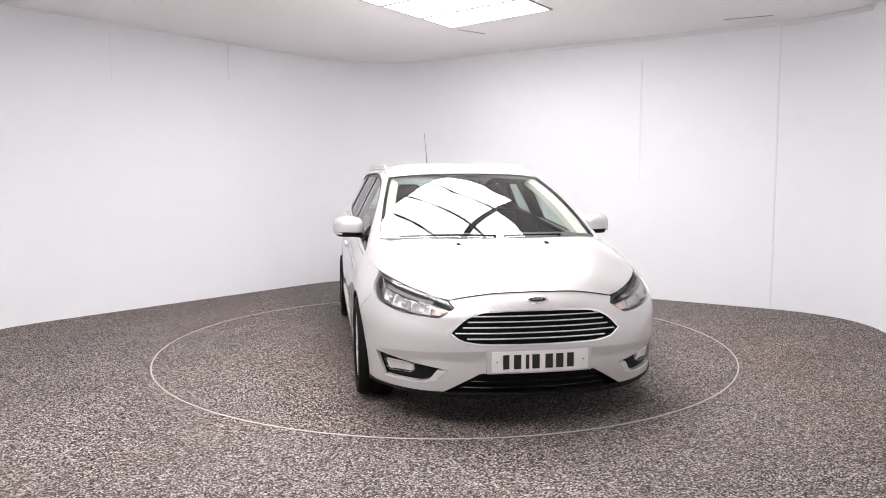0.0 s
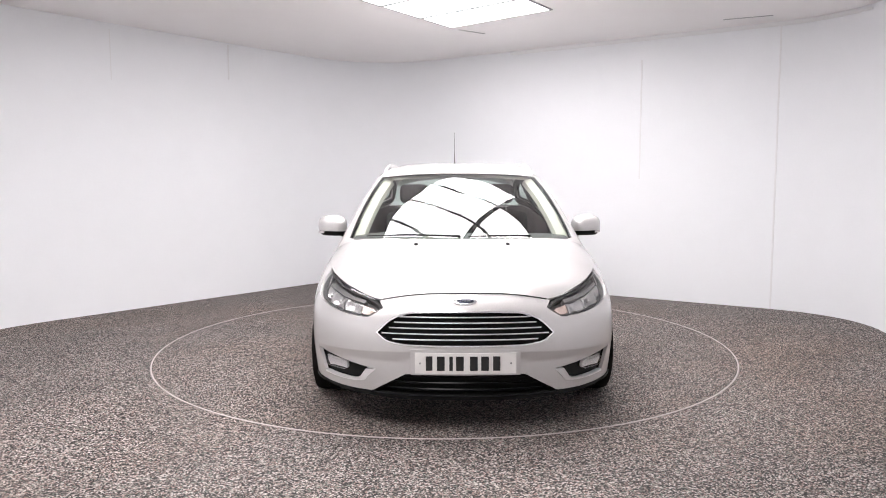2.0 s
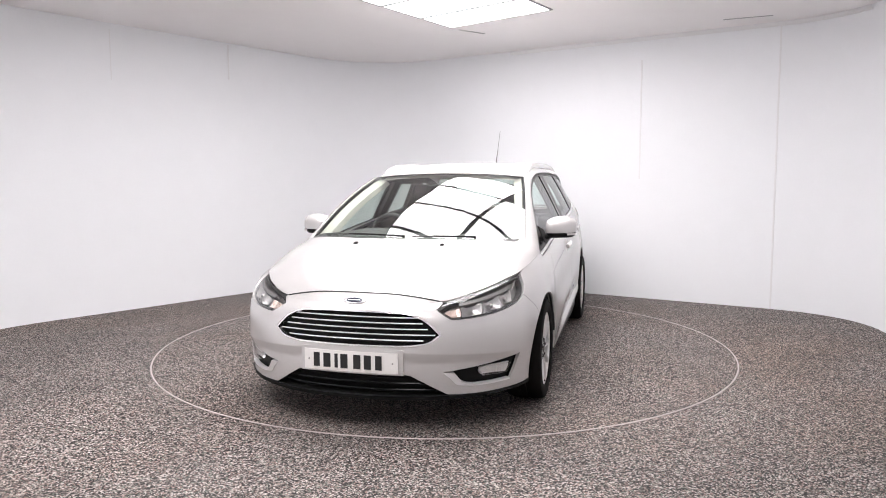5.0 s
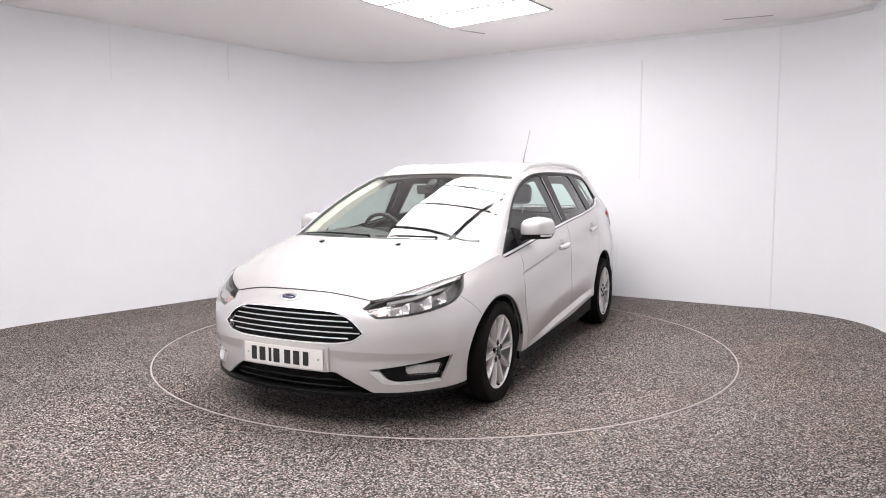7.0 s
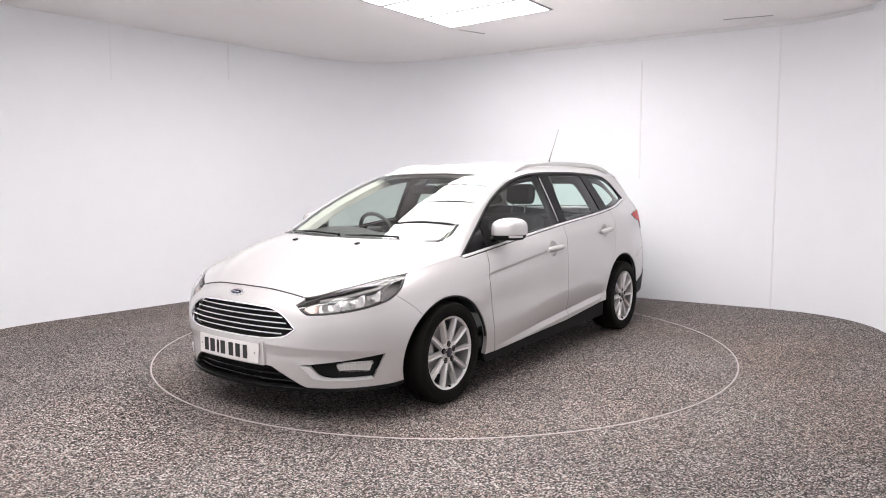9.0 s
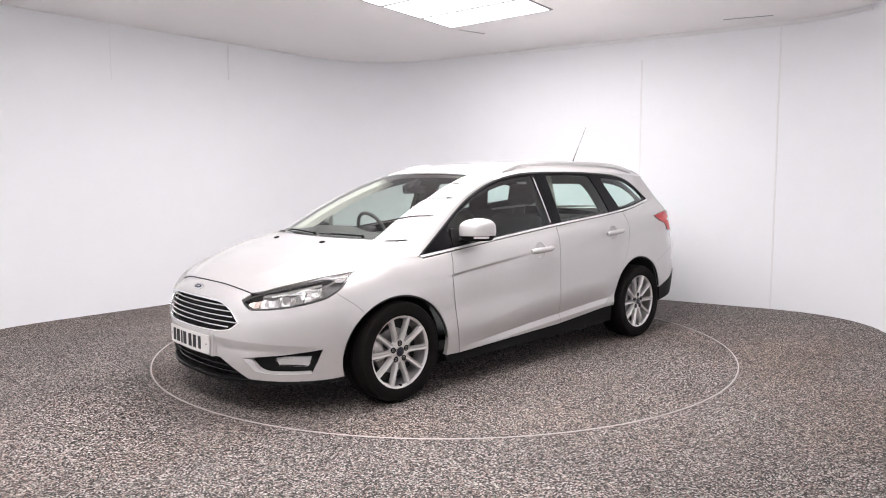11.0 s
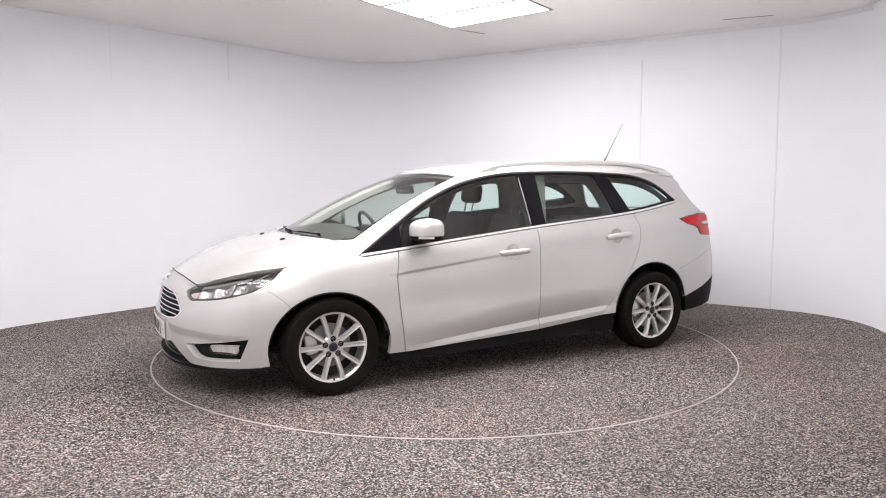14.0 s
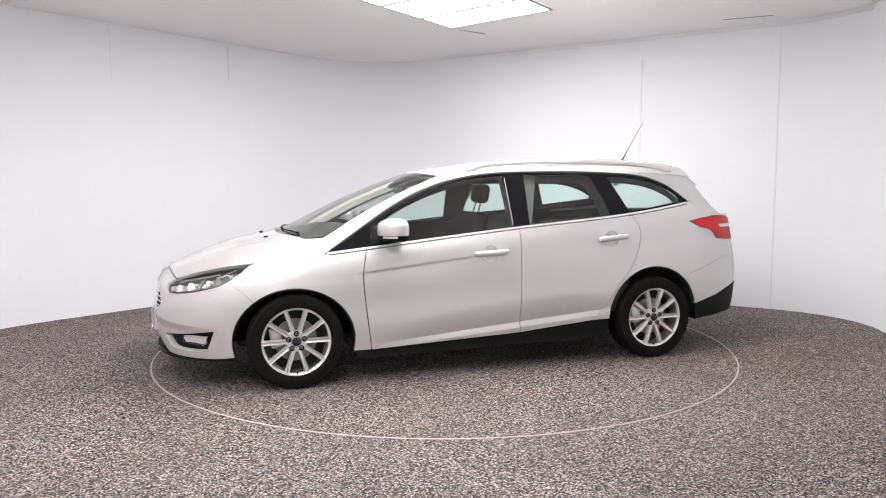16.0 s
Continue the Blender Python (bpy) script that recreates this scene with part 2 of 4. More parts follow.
def lathe(bm, profile, n=48, axis="Y", centre=(0, 0, 0)):
    """Turns a profile of (radius, along) round an axis."""
    rows = []
    for k in range(n):
        a = k * math.tau / n
        c, s = math.cos(a), math.sin(a)
        row = []
        for r, h in profile:
            p = (r * c, h, r * s) if axis == "Y" else (r * c, r * s, h)
            row.append(Vector(p) + Vector(centre))
        rows.append(row)
    rows.append(rows[0])
    vs = [[bm.verts.new(p) for p in row] for row in rows[:-1]]
    for i in range(n):
        a, b = vs[i], vs[(i + 1) % n]
        for j in range(len(profile) - 1):
            bm.faces.new((a[j], a[j + 1], b[j + 1], b[j]))


# ---- the room: a bay with rounded corners ----
HEIGHT = 2.91


def rounded(points, radii, n=16):
    """A closed plan with its corners rounded by quadratic curves."""
    out = []
    k = len(points)
    for i in range(k):
        p, a, b = Vector(points[i]), Vector(points[i - 1]), Vector(points[(i + 1) % k])
        r = radii[i]
        p0, p1 = p + (a - p).normalized() * r, p + (b - p).normalized() * r
        for j in range(n + 1):
            u = j / n
            out.append(tuple((1 - u) ** 2 * p0 + 2 * u * (1 - u) * p + u * u * p1))
    return out


ROOM = rounded([(-1.02, 4.24), (-4.42, 0.13), (-2.35, -3.7), (-2.35, -7.4), (2.45, -7.4), (2.45, -3.5), (4.12, 1.0)], [1.25, 1.0, 0.4, 0.3, 0.3, 0.4, 0.95])


def wall_ring(name, z0, z1, outline, thick, mat, label, category, kind="structure"):
    """A wall along a closed outline, with its thickness outside."""
    bm = bmesh.new()
    n = len(outline)
    c = Vector((sum(p[0] for p in outline) / n, sum(p[1] for p in outline) / n))
    outer = []
    for i, p in enumerate(outline):
        d = Vector(outline[(i + 1) % n]) - Vector(outline[i - 1])
        d = Vector((d.y, -d.x)).normalized()
        if d.dot(Vector(p) - c) < 0:
            d = -d
        outer.append(Vector(p) + d * thick)
    rows = [[(p[0], p[1], z) for p in ring] for ring, z in ((outline, z0), (outline, z1), (outer, z1), (outer, z0), (outline, z0))]
    grid_mesh(bm, rows, True)
    bmesh.ops.remove_doubles(bm, verts=bm.verts, dist=1e-5)
    bmesh.ops.recalc_face_normals(bm, faces=bm.faces)
    return tagged(part(name, bm, mat), label, category, kind=kind)


wall_ring("wall_curved", 0, HEIGHT, ROOM, 0.12, WALL, "smooth white painted wall with rounded corners", "wall")


def slab(name, outline, z0, z1, mat, hole=None):
    bm = bmesh.new()
    if hole:
        verts = [Vector(p) for p in outline] + [Vector(p) for p in hole]
        n, k = len(outline), len(hole)
        edges = [(i, (i + 1) % n) for i in range(n)] + [(n + i, n + (i + 1) % k) for i in range(k)]
        from mathutils.geometry import delaunay_2d_cdt
        vv, _, ff, *_ = delaunay_2d_cdt(verts, edges, [], 0, 1e-5)
        bv = [bm.verts.new((v.x, v.y, z1)) for v in vv]
        for f in ff:
            c = sum((vv[i] for i in f), Vector((0, 0))) / 3
            if inside(c, outline) and not inside(c, hole):
                bm.faces.new([bv[i] for i in f])
    else:
        bm.faces.new([bm.verts.new((p[0], p[1], z1)) for p in outline])
    r = bmesh.ops.extrude_face_region(bm, geom=list(bm.faces))
    bmesh.ops.translate(bm, verts=[g for g in r["geom"] if isinstance(g, bmesh.types.BMVert)], vec=(0, 0, z0 - z1))
    bmesh.ops.recalc_face_normals(bm, faces=bm.faces)
    return part(name, bm, mat, smooth=False)


def inside(p, poly):
    x, y = p[0], p[1]
    r = False
    for i in range(len(poly)):
        (x0, y0), (x1, y1) = poly[i - 1][:2], poly[i][:2]
        if (y0 > y) != (y1 > y) and x < (x1 - x0) * (y - y0) / (y1 - y0) + x0:
            r = not r
    return r


R_TABLE = 2.265
CIRCLE = [(R_TABLE * math.cos(i * math.tau / 160), R_TABLE * math.sin(i * math.tau / 160)) for i in range(160)]
GAP = [(p[0] * 1.0030, p[1] * 1.0030) for p in CIRCLE]
tagged(slab("floor", ROOM, -0.12, 0.0, FLOOR, GAP), "speckled grey and sand chip floor", "floor", kind="structure")
pit = bmesh.new()
bmesh.ops.create_circle(pit, cap_ends=True, segments=64, radius=2.4, matrix=Matrix.Translation((0, 0, -0.121)))
tagged(part("pit_base", pit, UNDER, smooth=False), "dark base below the turntable", "floor", kind="structure")

# the turntable: a disc of the same floor with a pale metal rim
turntable = tagged(new("turntable"), "round turntable in speckled floor with a thin pale rim", "turntable")
bm = bmesh.new()
lathe(bm, [(0.0001, -0.002), (R_TABLE * 0.9968, -0.002), (R_TABLE * 0.9968, -0.1), (0.0001, -0.1)], 160, "Z")
bmesh.ops.recalc_face_normals(bm, faces=bm.faces)
part("deck", bm, FLOOR, turntable, smooth=False)
bm = bmesh.new()
lathe(bm, [(R_TABLE * 0.9970, -0.05), (R_TABLE * 0.9970, 0.0), (R_TABLE * 0.9978, 0.002), (R_TABLE * 1.0008, 0.002), (R_TABLE * 1.0015, 0.0), (R_TABLE * 1.0015, -0.05)], 160, "Z")
bmesh.ops.recalc_face_normals(bm, faces=bm.faces)
part("rim", bm, RING, turntable, "thin pale metal rim")

# ceiling and its flat light panels, in two staggered columns
tagged(slab("ceiling", ROOM, HEIGHT + 0.12, HEIGHT, CEIL), "plain white ceiling", "ceiling", kind="structure")
LIGHT_AT = Vector((0.08, 1.69))
LA = Vector((-0.580, -0.815)).normalized()
LB = Vector((0.775, -0.632)).normalized()


def slab_on_ceiling(a0, a1, b0, b1, z0, z1, inner=None):
    """A thin box under the ceiling, or a frame if inner gives a margin."""
    bm = bmesh.new()

    def ring(d, z):
        return [bm.verts.new((*(LIGHT_AT + LA * a + LB * b), z)) for a, b in ((a0 + d, b0 + d), (a1 - d, b0 + d), (a1 - d, b1 - d), (a0 + d, b1 - d))]
    if inner:
        rings = [ring(0, z1), ring(0, z0), ring(inner, z0), ring(inner, z1)]
        for r0, r1 in zip(rings, rings[1:]):
            for i in range(4):
                bm.faces.new((r0[i], r0[(i + 1) % 4], r1[(i + 1) % 4], r1[i]))
    else:
        top, bottom = ring(0, z1), ring(0, z0)
        bm.faces.new(top)
        bm.faces.new(bottom)
        for i in range(4):
            bm.faces.new((top[i], top[(i + 1) % 4], bottom[(i + 1) % 4], bottom[i]))
    bmesh.ops.recalc_face_normals(bm, faces=bm.faces)
    return bm


# builds the columns over the car, and the unseen fill panels too
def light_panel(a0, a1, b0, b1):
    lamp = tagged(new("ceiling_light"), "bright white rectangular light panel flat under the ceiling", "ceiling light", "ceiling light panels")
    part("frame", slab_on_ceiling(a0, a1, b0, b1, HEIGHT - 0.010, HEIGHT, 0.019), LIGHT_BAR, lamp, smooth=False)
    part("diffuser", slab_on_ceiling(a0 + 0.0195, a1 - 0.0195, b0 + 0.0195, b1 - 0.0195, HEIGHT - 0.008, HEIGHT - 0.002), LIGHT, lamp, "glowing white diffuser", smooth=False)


for column, (first, count) in enumerate(((0, 5), (1, 4))):
    for k in range(first, first + count):
        start = 0.53 + 0.59 * (k - 1) if k else 0.0
        light_panel(start + 0.002, 0.53 + 0.59 * k - 0.002, 1.235 * column, 1.235 * column + 1.20)
# same panels over the way in: unseen, added to brighten the car's front
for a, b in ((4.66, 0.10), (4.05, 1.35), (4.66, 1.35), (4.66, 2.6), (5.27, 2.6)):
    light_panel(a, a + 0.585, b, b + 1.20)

# thin cover strips over the wall joints, and the trim under the ceiling
def wall_strip(name, p, z0, z1, w=0.016, d=0.006, label="slim white cover strip over a wall joint"):
    best = min(range(len(DENSE)), key=lambda i: (Vector(DENSE[i]) - Vector(p)).length)
    a, b = Vector(DENSE[best - 1]), Vector(DENSE[(best + 1) % len(DENSE)])
    t = (b - a).normalized()
    bm = bmesh.new()
    q = Vector(DENSE[best])
    block(bm, (w, d * 2, z1 - z0), Matrix.Translation((q.x, q.y, (z0 + z1) / 2)) @ Matrix.Rotation(math.atan2(t.y, t.x), 4, "Z"), 0.002, 1)
    return tagged(part(name, bm, TRIM), label, "wall trim", kind="structure")


DENSE = []
for i in range(len(ROOM)):
    a, b = Vector(ROOM[i - 1]), Vector(ROOM[i])
    k = max(1, int((b - a).length / 0.03))
    DENSE += [tuple(a.lerp(b, j / k)) for j in range(k)]
wall_strip("trim", (3.385, 1.445), 0.0, HEIGHT)
wall_strip("trim", (2.17, 2.16), 1.35, HEIGHT - 0.25)
wall_strip("trim", (-2.42, 2.46), 2.5, HEIGHT - 0.02)
wall_strip("trim", (-3.30, 1.42), 2.35, HEIGHT - 0.06, 0.010, 0.002)


def ceiling_slot(p, q, label):
    """A short shallow strip under the ceiling."""
    a, b = Vector(p), Vector(q)
    d = b - a
    bm = bmesh.new()
    block(bm, (d.length, 0.012, 0.008), Matrix.Translation((*((a + b) / 2), HEIGHT - 0.003)) @ Matrix.Rotation(math.atan2(d.y, d.x), 4, "Z"), 0.002, 1)
    return tagged(part("ceiling_trim", bm, SLOT), label, "ceiling trim", kind="structure")


ceiling_slot((0.16, 1.80), (0.44, 2.00), "thin grey strip on the ceiling")
ceiling_slot((2.76, 1.37), (3.17, 1.19), "thin grey strip on the ceiling")
bm = bmesh.new()
i0 = min(range(len(DENSE)), key=lambda i: (Vector(DENSE[i]) - Vector((0.75, 2.95))).length)
i1 = min(range(len(DENSE)), key=lambda i: (Vector(DENSE[i]) - Vector((3.72, 0.7))).length)
run = [DENSE[(i0 + (k if (i1 > i0) == (abs(i1 - i0) < len(DENSE) / 2) else -k)) % len(DENSE)] for k in range(min(abs(i1 - i0), len(DENSE) - abs(i1 - i0)))]
rows = []
for i, p in enumerate(run):
    a, b = Vector(run[max(i - 1, 0)]), Vector(run[min(i + 1, len(run) - 1)])
    t = (b - a).normalized()
    n = Vector((-t.y, t.x))
    if n.dot(-Vector(p)) < 0:
        n = -n
    q = Vector(p)
    rows.append([(*(q + n * d), HEIGHT - h) for d, h in ((-0.002, 0.045), (0.012, 0.045), (0.018, 0.035), (0.018, 0.0))])
grid_mesh(bm, rows)
bmesh.ops.recalc_face_normals(bm, faces=bm.faces)
tagged(part("trim_cornice", bm, TRIM), "slim white cornice where the wall meets the ceiling", "wall trim", kind="structure")

# ---- the car ----
from mathutils.geometry import delaunay_2d_cdt

car = tagged(new("car"), "silver estate car with alloy wheels standing on the turntable", "car")
SHIFT = Vector((1.317, 0.11, 0.0))


def along(points, step=0.02, closed=True):
    """Points set along a polygon's edges at even steps."""
    out = []
    n = len(points)
    for i in range(n if closed else n - 1):
        a, b = Vector(points[i]), Vector(points[(i + 1) % n])
        k = max(1, round((b - a).length / step))
        out += [a.lerp(b, j / k) for j in range(k)]
    if not closed:
        out.append(Vector(points[-1]))
    return out


def curve_through(points, step=0.02):
    """A smooth open curve through points."""
    d = [0.0]
    for a, b in zip(points, points[1:]):
        d.append(d[-1] + math.hypot(b[0] - a[0], b[1] - a[1]))
    fx, fy = hermite(d, [p[0] for p in points]), hermite(d, [p[1] for p in points])
    n = max(2, round(d[-1] / step))
    return [(fx(d[-1] * i / n), fy(d[-1] * i / n)) for i in range(n + 1)]


def ellipse(cx, cz, a, b, a0, a1, n=28):
    return [(cx + a * math.cos(radians(a0 + (a1 - a0) * i / n)), cz + b * math.sin(radians(a0 + (a1 - a0) * i / n))) for i in range(n + 1)]


def lift(surface, u, v, out):
    """A point of a surface, moved out along its normal; and that normal."""
    p = surface(u, v)
    e = 0.003
    n = (surface(u + e, v) - surface(u - e, v)).cross(surface(u, v + e) - surface(u, v - e)).normalized()
    return p + n * out, n


def panel(name, outer, mat, parent=None, holes=(), step=0.04, edge=0.02, depth=0.018, out=0.0, side=1, both=False, surface=None, label="", warp=None, lines=()):
    """A pressed panel: an outline on the skin with holes in it, its rim turned in by depth. side -1: the car's right; both: one piece over the nose or tail."""
    surface = surface or skin
    parent = parent or car
    loops = [along(outer, edge)] + [along(h, edge) for h in holes]
    verts2, edges, loop_ids = [], [], []
    for lp in loops:
        i0 = len(verts2)
        verts2 += [Vector(p) for p in lp]
        ids = list(range(i0, i0 + len(lp)))
        loop_ids.append(ids)
        edges += [(ids[i], ids[(i + 1) % len(ids)]) for i in range(len(ids))]
    polys = [[(p[0], p[1]) for p in lp] for lp in loops]
    rim_arr = np.array([(p[0], p[1]) for p in verts2])
    for ln in lines:
        prev = None
        for p in ln:
            if inside(p, polys[0]) and np.min(np.hypot(rim_arr[:, 0] - p[0], rim_arr[:, 1] - p[1])) > 0.006:
                verts2.append(Vector(p))
                if prev is not None:
                    edges.append((prev, len(verts2) - 1))
                prev = len(verts2) - 1
            else:
                prev = None
    arr = np.array([(p[0], p[1]) for p in verts2])
    lo, hi = arr.min(0), arr.max(0)
    rim = len(verts2)
    row = 0
    z = lo[1] + step / 2
    while z < hi[1]:
        u = lo[0] + step * (0.5 if row % 2 else 0.0) + 1e-4
        while u < hi[0]:
            if np.min(np.hypot(arr[:, 0] - u, arr[:, 1] - z)) > 0.5 * edge + 0.001 and inside((u, z), polys[0]) and not any(inside((u, z), h) for h in polys[1:]):
                verts2.append(Vector((u, z)))
            u += step
        z += step * 0.87
        row += 1
    vv, _, ff, orig, *_ = delaunay_2d_cdt(verts2, edges, [], 0, 1e-6)
    pos, nrm, faces = [], [], []
    if warp:
        tops = [lift(lambda a, b: lift(surface, a, b, out + warp(a, b))[0], v.x, v.y, 0) for v in vv]
    else:
        tops = [lift(surface, v.x, v.y, out) for v in vv]
    back = {o: i for i, os in enumerate(orig) for o in os}
    for sgn in ((1, -1) if both else (side,)):
        base = len(pos)
        for p, n in tops:
            pos.append((p.x + SHIFT.x, p.y * sgn + SHIFT.y, p.z))
            nrm.append((n.x, n.y * sgn, n.z))
        for f in ff:
            c = (vv[f[0]] + vv[f[1]] + vv[f[2]]) / 3
            if inside(c, polys[0]) and not any(inside(c, h) for h in polys[1:]):
                t = [base + i for i in f]
                faces.append(t if sgn > 0 else t[::-1])
        if depth:
            for ids in loop_ids:
                ids = [back[i] for i in ids]
                k = len(ids)
                a0 = len(pos)
                for i in range(k):
                    p, n = tops[ids[i]]
                    d = tops[ids[(i + 1) % k]][0] - tops[ids[i - 1]][0]
                    q = d.cross(n).normalized()
                    low = p - n * depth
                    for w in (p, low):
                        pos.append((w.x + SHIFT.x, w.y * sgn + SHIFT.y, w.z))
                        nrm.append((q.x, q.y * sgn, q.z))
                for i in range(k):
                    j = (i + 1) % k
                    if both and abs(vv[ids[i]].x) < 1e-6 and abs(vv[ids[j]].x) < 1e-6:
                        continue
                    quad = [a0 + 2 * i, a0 + 2 * i + 1, a0 + 2 * j + 1, a0 + 2 * j]
                    faces.append(quad if sgn > 0 else quad[::-1])
    me = bpy.data.meshes.new(name)
    me.from_pydata(pos, [], faces)
    me.materials.append(mat)
    me.polygons.foreach_set("use_smooth", [True] * len(me.polygons))
    me.normals_split_custom_set_from_vertices(nrm)
    ob = new(name, me)
    ob.parent = parent
    if label:
        tagged(ob, label)
    return ob


def sheet(name, rows, mat, parent=None, label="", thick=0.0):
    """A smooth sheet through a grid of car points, with a turned rim if it is thick."""
    bm = bmesh.new()
    grid_mesh(bm, [[p + SHIFT for p in r] for r in rows])
    bmesh.ops.remove_doubles(bm, verts=bm.verts, dist=1e-5)
    bmesh.ops.recalc_face_normals(bm, faces=bm.faces)
    up = sum(f.normal.z * f.calc_area() for f in bm.faces)
    if up < 0:
        bmesh.ops.reverse_faces(bm, faces=bm.faces)
    if thick:
        bm.normal_update()
        es = [e for e in bm.edges if e.is_boundary]
        nr = {v: v.normal.copy() for e in es for v in e.verts}
        r = bmesh.ops.extrude_edge_only(bm, edges=es)
        for v in [g for g in r["geom"] if isinstance(g, bmesh.types.BMVert)]:
            near = min(nr, key=lambda w: (w.co - v.co).length_squared)
            v.co -= nr[near] * thick
    return part(name, bm, mat, parent or car, label)


def bar(name, pts, r, mat, parent=None, n=8, flat=1.0, label=""):
    bm = bmesh.new()
    tube(bm, [Vector(p) + SHIFT for p in pts], r, n, flat)
    bmesh.ops.recalc_face_normals(bm, faces=bm.faces)
    return part(name, bm, mat, parent or car, label)


def mirrored(pts, side):
    return [Vector((p[0], p[1] * side, p[2])) for p in pts]


def shrink(poly, d):
    """A polygon drawn in by d on all sides."""
    n = len(poly)
    area = sum(poly[i - 1][0] * poly[i][1] - poly[i][0] * poly[i - 1][1] for i in range(n))
    sg = 1 if area > 0 else -1
    res = []
    for i in range(n):
        p, a, b = Vector(poly[i]), Vector(poly[i - 1]), Vector(poly[(i + 1) % n])
        e0, e1 = (p - a).normalized(), (b - p).normalized()
        n0, n1 = Vector((-e0.y, e0.x)) * sg, Vector((-e1.y, e1.x)) * sg
        m = n0 + n1
        k = d / max(0.35, m.dot(n0))
        res.append(tuple(p + m * k))
    return res


low = hermite([1.705, 3.049, 3.94, 4.575], [0.866, 1.006, 1.085, 1.163])
up = hermite([1.705, 1.97, 2.179, 2.392, 2.608, 2.826, 3.066, 3.266, 3.842, 4.05, 4.221, 4.438, 4.575],
             [0.868, 1.037, 1.164, 1.263, 1.333, 1.373, 1.390, 1.394, 1.385, 1.372, 1.345, 1.262, 1.165])


def span(f, a, b, n, off=0.0):
    return [(a + (b - a) * i / n, f(a + (b - a) * i / n) + off) for i in range(n + 1)]


# outlines on the skin: metres round from the nose, height
LIP = curve_through([(0, 0.732), (0.14, 0.731), (0.28, 0.722), (0.40, 0.706), (0.495, 0.690)])
HEAD_LOW = curve_through([(0.462, 0.656), (0.50, 0.628), (0.54, 0.606)]) + curve_through([(0.57, 0.605), (0.68, 0.612), (0.786, 0.624), (0.90, 0.645), (1.02, 0.678), (1.10, 0.720), (1.192, 0.795)])
HEAD_TOP = curve_through([(1.192, 0.795), (1.06, 0.787), (0.93, 0.770), (0.80, 0.747), (0.69, 0.726), (0.589, 0.705), (0.515, 0.684), (0.462, 0.656)])
HEAD = HEAD_LOW + HEAD_TOP[1:-1]
ARCH_F = (1.475, 0.305, 0.391, 0.346)
ARCH_R = (4.137, 0.305, 0.388, 0.384)
GRILLE = curve_through([(0, 0.650), (0.2, 0.646), (0.33, 0.634), (0.40, 0.605), (0.482, 0.531)]) + curve_through([(0.482, 0.531), (0.42, 0.490), (0.35, 0.476), (0.2, 0.471), (0, 0.470)])[1:]
FOG = [(0.492, 0.330), (0.60, 0.343), (0.78, 0.362), (0.972, 0.391), (0.935, 0.310), (0.905, 0.252), (0.75, 0.247), (0.585, 0.256), (0.545, 0.285)]
MOUTH = [(0, 0.327), (0.24, 0.326), (0.32, 0.316), (0.42, 0.262), (0.515, 0.212)]
SEAM = [(1.06, 0.698), (1.10, 0.672), (1.143, 0.644), (1.195, 0.600)]


def arch_angle(a, z, rear):
    t = math.degrees(math.asin((z - a[1]) / a[3]))
    return t if rear else 180 - t


# front bumper
cut = [i for i, p in enumerate(HEAD_LOW) if p[0] < 1.06]


def half_panel_with_grille():
    """The bumper's half outline runs down the middle only below and above the grille, so the grille is part of the outline."""
    upper = LIP
    lower = MOUTH[::-1]
    rest = [(0.508, 0.685)] + HEAD_LOW[:cut[-1] + 1] + SEAM + [p for p in ellipse(*ARCH_F, 124, 194, 24)] + curve_through([(1.02, 0.214), (0.85, 0.208), (0.65, 0.206), (0.53, 0.209)], 0.06)
    return upper + rest + lower + GRILLE[::-1]


def swage(s, z):
    """The bumper's step: the panel below the crease is set back a little."""
    if s > 1.05:
        return 0.0
    line = 0.455 - 0.045 * min(s / 0.9, 1)
    d = line - z
    tuck = 0.0
    if 0 < d <= 0.050:
        tuck = 0.013 * d / 0.050
    elif 0.050 < d < 0.22:
        tuck = 0.013 * (0.22 - d) / 0.17
    return -tuck * min((1.05 - s) / 0.2, 1)


panel("front_bumper", half_panel_with_grille(), PAINT, holes=[FOG], both=True, step=0.022, edge=0.016, warp=swage, lines=[[(0.02 + 0.016 * i, 0.455 - 0.045 * min((0.02 + 0.016 * i) / 0.9, 1) + off) for i in range(64)] for off in (0.0035, -0.0035)])

# grille: dark backing, chrome surround and bars
grille = panel("grille", GRILLE, BLACK, both=True, out=-0.035, depth=0, label="black grille with slim chrome bars")


def ring_panel(name, poly, w, mat, parent, side=1, out=0.004, depth=0.02, step=0.1):
    return panel(name, poly, mat, parent, holes=[shrink(poly, w)], step=step, edge=0.02, depth=depth, out=out, side=side)


full = GRILLE + [(-p[0], p[1]) for p in GRILLE[::-1][1:-1]]


def nose(s, z):
    p = skin(abs(s), z)
    return Vector((p.x, p.y if s >= 0 else -p.y, p.z))


panel("grille_surround", full, CHROME, grille, holes=[shrink(full, 0.0075)], step=0.1, edge=0.03, depth=0.025, out=0.004, surface=nose, label="chrome grille surround")
